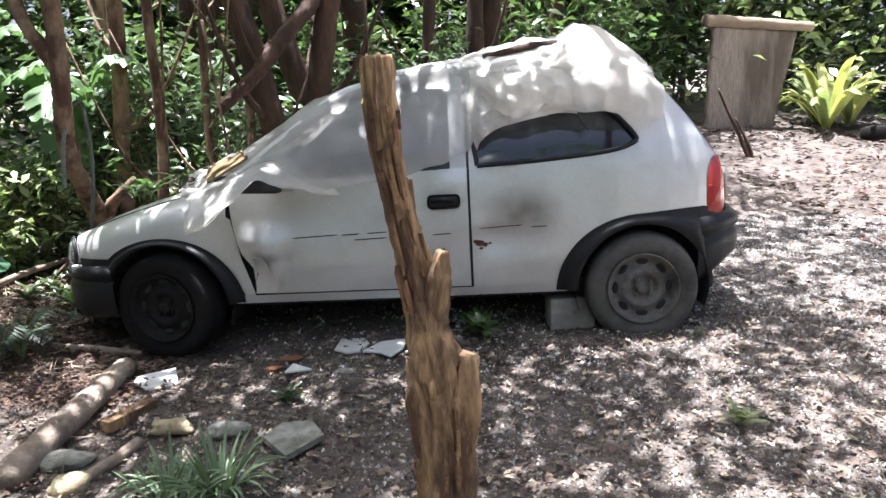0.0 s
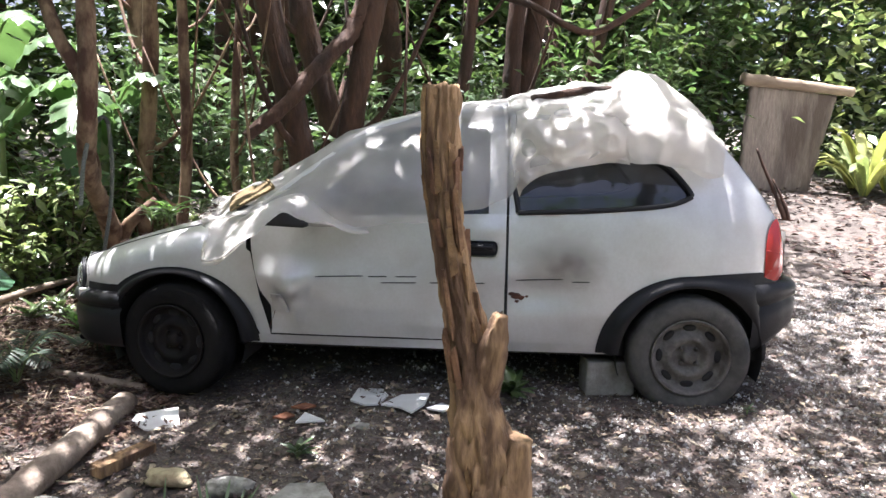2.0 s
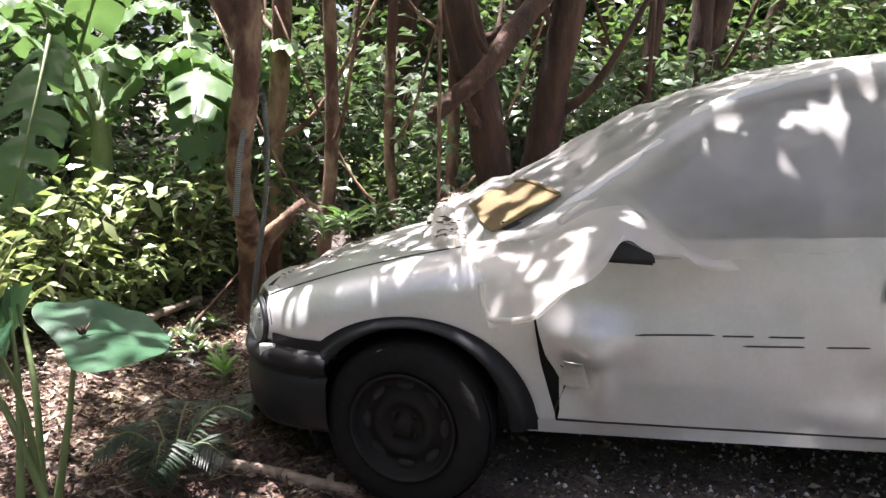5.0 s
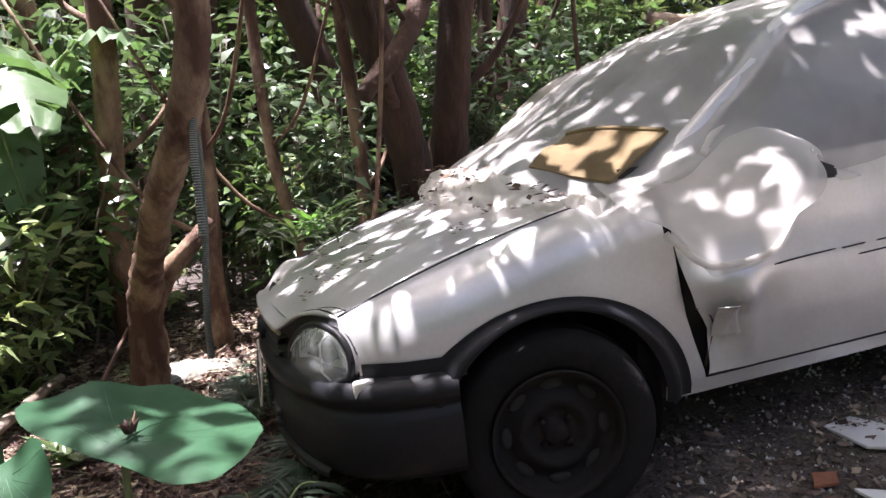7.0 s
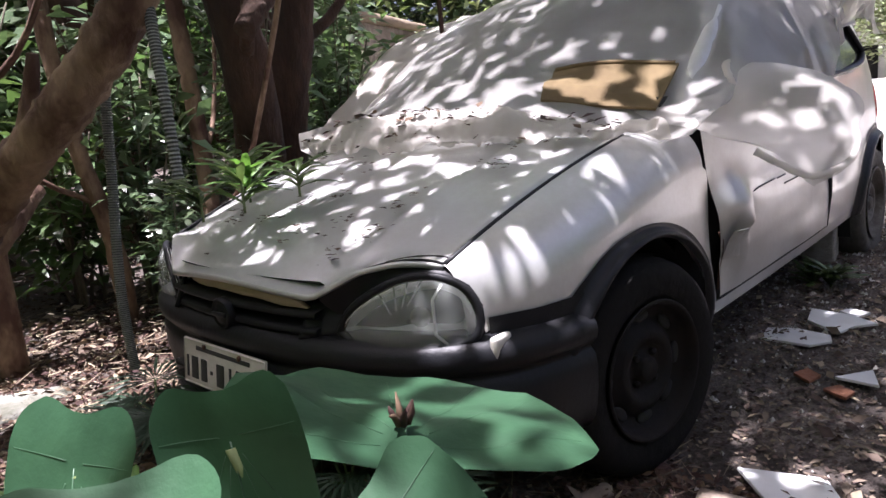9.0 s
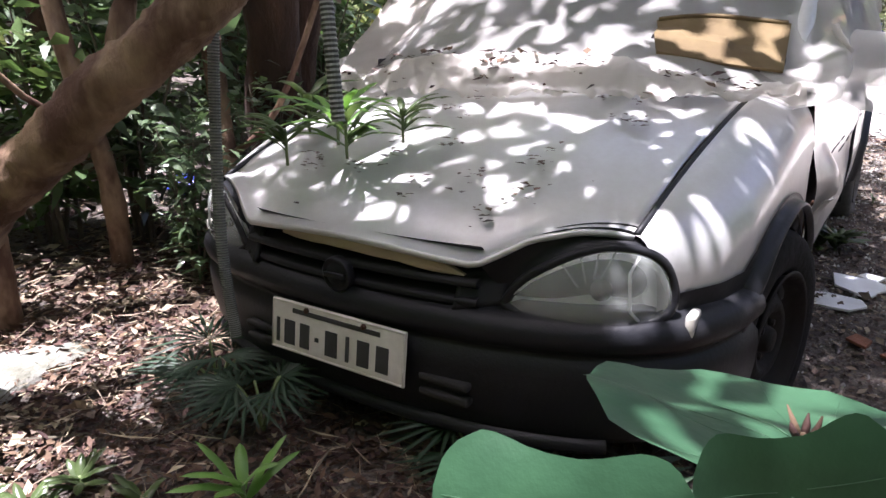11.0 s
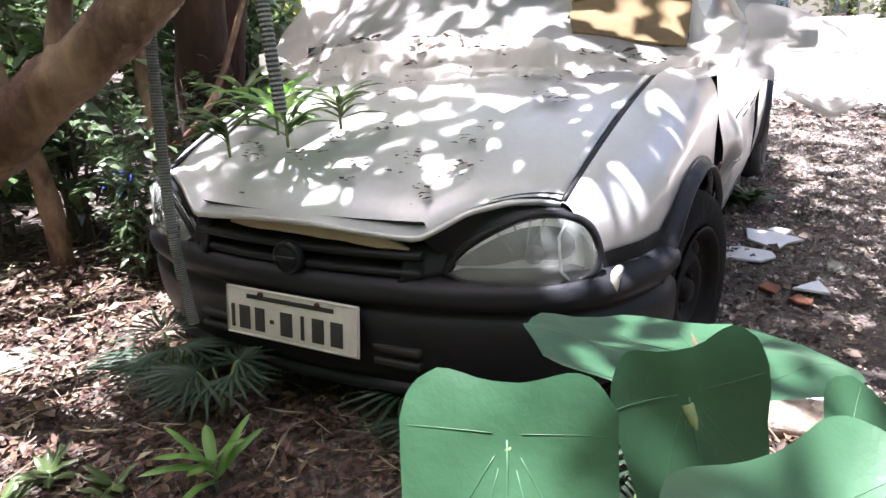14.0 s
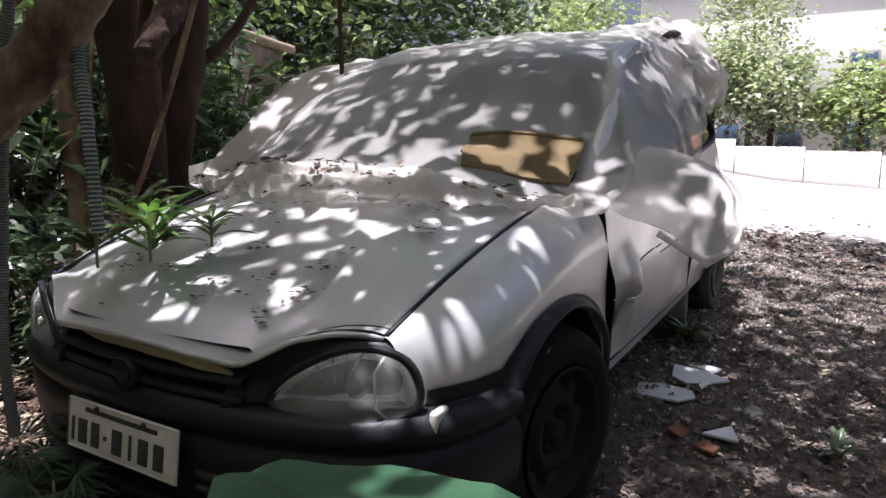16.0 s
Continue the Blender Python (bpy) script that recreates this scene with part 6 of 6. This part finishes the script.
part("door", box((.06, 1.05, 2.1), .01, (28.38, -4.35, hz0 + 1.25), 1), REDDOOR, house)
for y in (-6.3, -9.5):
    wd = part("window", box((.08, 1.7, 1.3), .01, (28.39, y, hz0 + 1.75), 1), WHITEWALL, house)
    for k in range(3):
        part("pane", box((.03, .46, 1.1), .004, (28.34, y - .52 + .52 * k, hz0 + 1.75), 1), BLUEGLASS, wd)
block_ = thing("white_building", "tall white building behind the garden trees", "building")
bz0 = far_z(37, 3)
part("wall", box((5, 13, 9.5), .03, (39.5, 3.0, bz0 + 4.7), 1), WHITEWALL, block_)
part("roof", box((5.6, 13.6, .3), .03, (39.5, 3.0, bz0 + 9.6), 1), ROOFTILE, block_)
for y in (-1.5, 1.5, 4.5, 7.5):
    for z in (1.6, 5.0):
        win = part("window", box((.08, 1.3, 1.4), .01, (36.98, y, bz0 + z), 1), CONCRETE, block_)
        part("pane", box((.03, 1.1, 1.2), .004, (36.93, y, bz0 + z), 1), BLUEGLASS, win)
shed2 = thing("outbuilding", "small pale outbuilding beyond the garden wall", "building")
part("wall", box((3, 3.2, 2.7), .02, (28.5, 5.6, far_z(28, 5.6) + 1.35), 1), WHITEWALL, shed2)
part("roof", box((3.6, 3.8, .25), .02, (28.5, 5.6, far_z(28, 5.6) + 2.8), 1), CONCRETE, shed2)
part("opening", box((.06, .9, 1.3), .01, (26.98, 4.7, far_z(28, 5.6) + 1.5), 1), DARK, shed2)


def garden_tree(x, y, h, r, n, seed, mat):
    rg4 = np.random.default_rng(seed)
    t = thing("garden_tree", "round sunlit garden tree beyond the lane", "tree", "garden trees", at=Matrix.Translation((x, y, ground_z(x, y))))
    part("trunk", tube([(0, 0, -.1), (.05, 0, h * .4), (0, .05, h * .7)], [.14, .11, .06], 10, .1, seed), BARK, t)
    cl = rg4.normal(0, 1, (60, 3))
    cl /= np.linalg.norm(cl, axis=1, keepdims=True)
    cl = cl * rg4.uniform(.4, 1, (60, 1)) * (r, r, h * .38) + (0, 0, h * .68)
    c = cl[rg4.integers(0, 60, n)] + rg4.normal(0, r * .17, (n, 3))
    c[:, 2] = np.maximum(c[:, 2], .3)
    ax, up = spread(rg4, n, .6)
    ob = new("crown", leaf_mesh("crown", c, ax, up, rg4.uniform(.18, .34, n), rg4.uniform(.06, .10, n), mat))
    ob.parent = t


for i, (x, y, h, r) in enumerate([(26.5, 1.4, 4.8, 1.9), (26.4, -1.6, 4.6, 1.8), (26.6, 3.6, 5.4, 1.9), (26.3, -3.6, 4.0, 1.2), (33, 3.0, 9.5, 2.6), (34, -4.5, 9.0, 2.4), (30, -10.5, 8.5, 2.6), (26, 9, 7, 3), (30, 13, 8, 3.4), (38, -14, 9, 3.6), (26, -20, 8, 3.2)]):
    garden_tree(x, y, h, r, 3000, 200 + i, (GARDENLEAF_OVERLIT, LEAF_SUNLIT)[i % 2])

# ---- woods all round: trunks and a wall of leaves ----
def woods(name, n, place, lsize, seed, mat, label):
    rg5 = np.random.default_rng(seed)
    c = place(rg5, n)
    ax, up = spread(rg5, n, .7)
    ob = new(name, leaf_mesh(name, c, ax, up, rg5.uniform(.7, 1.3, n) * lsize, rg5.uniform(.16, .26, n) * lsize, mat))
    tagged(ob, label, "woods", kind="stuff")


def ringed(r0, r1, a0, a1, zmax, clump):
    def place(rg5, n):
        m = 420
        a = radians(a0) + (radians(a1) - radians(a0)) * rg5.random(m)
        r = rg5.uniform(r0, r1, m)
        z = rg5.uniform(.2, zmax, m)
        k = rg5.integers(0, m, n)
        c = np.stack([r * np.cos(a), r * np.sin(a), z], 1)[k] + rg5.normal(0, clump, (n, 3))
        g = np.array([ground_z(p[0], p[1]) for p in c])
        c[:, 2] = np.maximum(c[:, 2] + g * .8, g + .05)
        return c
    return place


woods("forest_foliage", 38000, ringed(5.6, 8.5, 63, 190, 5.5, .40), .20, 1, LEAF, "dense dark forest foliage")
# back ring takes the lightened leaf colour, so it reads as sunlit
woods("forest_foliage", 34000, ringed(8.5, 13, 38, 200, 8, .7), .26, 2, LEAF_SUNLIT, "sunlit forest foliage farther back")
woods("forest_foliage", 40000, ringed(11, 16, 24, 62, 10, .8), .27, 4, LEAF, "dense tall trees beyond the clearing")
# two unseen rings behind the viewpoint, heights set by sky light wanted on the car
woods("forest_foliage", 7000, ringed(5.8, 9, 190, 228, 5.5, .5), .26, 3, LEAF, "unseen dense foliage behind the path, added to hold back sky light")
woods("forest_foliage", 9000, ringed(5.8, 9, 228, 300, 3.4, .5), .26, 5, LEAF, "unseen lower foliage behind the path, kept low for sky light")
rgt = random.Random(8)
for i in range(26):
    a = radians(rgt.uniform(66, 195))
    r = rgt.uniform(5, 9)
    x, y = r * math.cos(a), r * math.sin(a)
    t = thing("forest_trunk", "straight brown forest trunk in shade", "tree", "forest trunks", at=Matrix.Translation((x, y, ground_z(x, y) - .1)))
    part("trunk", tube(spline([(0, 0, 0), (rgt.uniform(-.2, .2), 0, 2.2), (rgt.uniform(-.5, .5), rgt.uniform(-.4, .4), 5.5)], 16), lin(rgt.uniform(.08, .17), .06, 16), 10, .14, i), BARK, t)
# ---- litter: dry leaves and gravel, too many to count ----
rgl = np.random.default_rng(77)


def scatter(name, n, box4, size, mat, label, lift=.006, flat=.35, ratio=(.16, .30), away=None):
    x = rgl.uniform(box4[0], box4[1], n)
    y = rgl.uniform(box4[2], box4[3], n)
    z = np.array([ground_z(a, b) + relief(a, b) for a, b in zip(x, y)]) + lift * rgl.random(n) + .003
    a = rgl.uniform(0, 6.28, n)
    ax = np.stack([np.cos(a), np.sin(a), rgl.normal(0, flat * .4, n)], 1)
    up = np.stack([rgl.normal(0, flat, n), rgl.normal(0, flat, n), np.ones(n)], 1)
    L = rgl.uniform(*size, n)
    ob = new(name, leaf_mesh(name, np.stack([x, y, z], 1), ax, up, L, L * rgl.uniform(*ratio, n), mat, .5, -.12))
    tagged(ob, label, "leaf litter", kind="stuff")


PALELEAF = material("pale_dry_leaf", (.30, .24, .17), .85, 0, (30, .25), (6, .3), (30, .3), (.14, .10, .07), island=.5)
GREYLEAF = material("grey_brown_leaf", (.135, .098, .075), .85, 0, (30, .3), (6, .4), (30, .3), (.06, .042, .033), island=.6)
GRAVEL = material("grey_gravel", (.50, .485, .46), .9, 0, (40, .25), (8, .3), (30, .3), (.18, .16, .14), island=.5)
scatter("dry_leaves", 7000, (-4.2, -1.2, -4.4, 3.0), (.016, .045), DRYLEAF, "dry brown fallen leaves over the soil", .012)
scatter("dry_leaves", 9500, (-1.3, 5.5, -4.4, 3.0), (.02, .052), GREYLEAF, "grey-brown fallen leaves over the gravel", .012)
scatter("pale_dry_leaves", 6000, (-1.6, 5.5, -4.4, 3.0), (.02, .05), PALELEAF, "pale dry leaf fragments over the soil", .014)
scatter("dry_leaves", 11000, (-4.2, -1.2, -2.2, 2.4), (.014, .038), DRYLEAF, "dry brown fallen leaves under the shrubs", .03, .6)
scatter("dry_straw", 2600, (-3.1, -1.2, -1.2, 1.6), (.04, .16), PALELEAF, "pale dry straw over the litter", .03, .4, (.010, .020))
scatter("dry_leaves", 26000, (-3.1, -1.2, -1.4, 1.4), (.010, .032), DRYLEAF, "small dry brown leaves before the bumper", .03, .6)
scatter("dry_leaves", 5200, (-3.1, -1.2, -1.4, 1.6), (.02, .055), DRYLEAF, "curled dry brown leaves before the bumper", .03, 1.0, (.12, .26))
scatter("dry_leaves", 1500, (-.9, 4.2, -2.2, .4), (.025, .055), GREYLEAF, "curled dry brown leaves beside the car", .02, .6, (.20, .34))
scatter("pale_dry_leaves", 900, (-3.1, -1.3, -1.2, 1.4), (.02, .055), PALELEAF, "pale curled leaves before the bumper", .03, .8, (.16, .30))
scatter("fallen_twigs", 1600, (-4.0, 3.5, -3.6, 2.2), (.05, .22), TWIG, "thin dry twigs over the soil", .012, .3, (.012, .022))
scatter("pale_dry_leaves", 1800, (-3.0, -1.3, .6, 1.8), (.03, .07), PALELEAF, "pale dry leaf fragments under the shrubs", .02)
scatter("pale_dry_leaves", 2600, (-3.6, -2.35, -.7, 1.1), (.025, .07), PALELEAF, "pale dry leaves on the sunlit litter", .02, .5)
scatter("dry_leaves", 9000, (3.0, 10.0, -6, 7.0), (.05, .11), DRYLEAF, "dry brown fallen leaves over the soil", .014)
scatter("leaf_crumbs", 26000, (-1.7, 3.2, -2.9, -.5), (.008, .024), GREYLEAF, "dark crumbled leaf litter on the soil", .006, .5, (.2, .45))
scatter("leaf_crumbs", 9000, (-1.7, 3.2, -2.9, -.5), (.006, .018), PALELEAF, "pale crumbled leaf litter on the soil", .006, .5, (.2, .45))
# gravel: small angular stones
n = 60000
gx, gy = -1.4 + 6.2 * rgl.random(n) ** .48, rgl.uniform(-3.7, 1.6, n)
gs = .0035 + .0095 * rgl.random(n) ** 2
tet = np.array([(1, 0, -.4), (-.5, .87, -.4), (-.5, -.87, -.4), (.1, .05, .75)])
ang = rgl.uniform(0, 6.28, n)
ca, sa = np.cos(ang), np.sin(ang)
gz = np.array([ground_z(a, b) + relief(a, b) for a, b in zip(gx, gy)])
V = np.empty((n, 4, 3))
for k in range(4):
    V[:, k, 0] = gx + gs * (tet[k, 0] * ca - tet[k, 1] * sa) * rgl.uniform(.7, 1.3, n)
    V[:, k, 1] = gy + gs * (tet[k, 0] * sa + tet[k, 1] * ca) * rgl.uniform(.7, 1.3, n)
    V[:, k, 2] = gz + gs * (tet[k, 2] + .35)
me = bpy.data.meshes.new("gravel")
idx = np.arange(n)[:, None] * 4
me.from_pydata(V.reshape(-1, 3).tolist(), [], np.concatenate([idx + [0, 1, 3], idx + [1, 2, 3], idx + [2, 0, 3]], 0).tolist())
me.materials.append(GRAVEL)
tagged(new("gravel", me), "grey gravel chips mixed with soil", "gravel", kind="stuff")
# leaf bits on the bonnet and roof
m = 260
k45 = rgl.integers(0, 45, m)
cu, cv = rgl.uniform(.08, .95, 45), rgl.uniform(-.85, .9, 45)
bx, by = np.clip(cu[k45] + rgl.normal(0, .018, m), .03, .98), np.clip(cv[k45] + rgl.normal(0, .03, m), -.95, .95)
pts = [CAR @ Vector(bonnet(float(u), float(v))) + Vector((0, 0, .014)) for u, v in zip(bx, by)]
a = rgl.uniform(0, 6.28, m)
L = rgl.uniform(.010, .030, m)
ob = new("bonnet_leaf_bits", leaf_mesh("bonnet_leaf_bits", np.array([tuple(p) for p in pts]), np.stack([np.cos(a), np.sin(a), np.zeros(m)], 1), np.tile((0, 0, 1.0), (m, 1)), L, L * .3, DRYLEAF, .4, -.1))
tagged(ob, "dark dry leaf bits strewn on the bonnet", "leaf litter", kind="stuff")
# blue plastic scrap under the shrubs
BLUE = material("blue_plastic", (.04, .06, .40), .4, 0, (30, .1), (6, .2), (30, .2), (.02, .03, .2))
scrap = grid(lambda u, v: (.20 * (u - .5), .14 * (v - .5), .09 + .05 * noise.noise(Vector((u * 4, v * 4, 2))) - .22 * ((u - .5) ** 2 + (v - .5) ** 2)), lin(0, 1, 14), lin(0, 1, 12), None, .003)
single("plastic_scrap", scrap, BLUE, "crumpled blue plastic scrap under the shrubs", "plastic scrap", at=Matrix.Translation(rest(-.95, 1.98, .0)) @ pose(0, 0, 0, 20, 0, 30))
m = 130
kc = rgl.random(22)
kk, vv = np.clip(kc[rgl.integers(0, 22, m)] + rgl.normal(0, .02, m), 0, 1), np.clip(rgl.normal(.45, .30, m), .02, 1)
seat_pts = np.array([tuple(cowl(.08 + .86 * float(a), float(b)) + Vector((0, 0, .012))) for a, b in zip(kk, vv)])
a = rgl.uniform(0, 6.28, m)
L = rgl.uniform(.012, .045, m)
ob = new("cowl_leaf_bits", leaf_mesh("cowl_leaf_bits", seat_pts, np.stack([np.cos(a), np.sin(a), rgl.normal(0, .2, m)], 1), np.tile((0, 0, 1.0), (m, 1)) + rgl.normal(0, .3, (m, 3)), L, L * .28, DRYLEAF, .4, -.1))
tagged(ob, "dark dry leaves caught in the folds of the film", "leaf litter", kind="stuff")
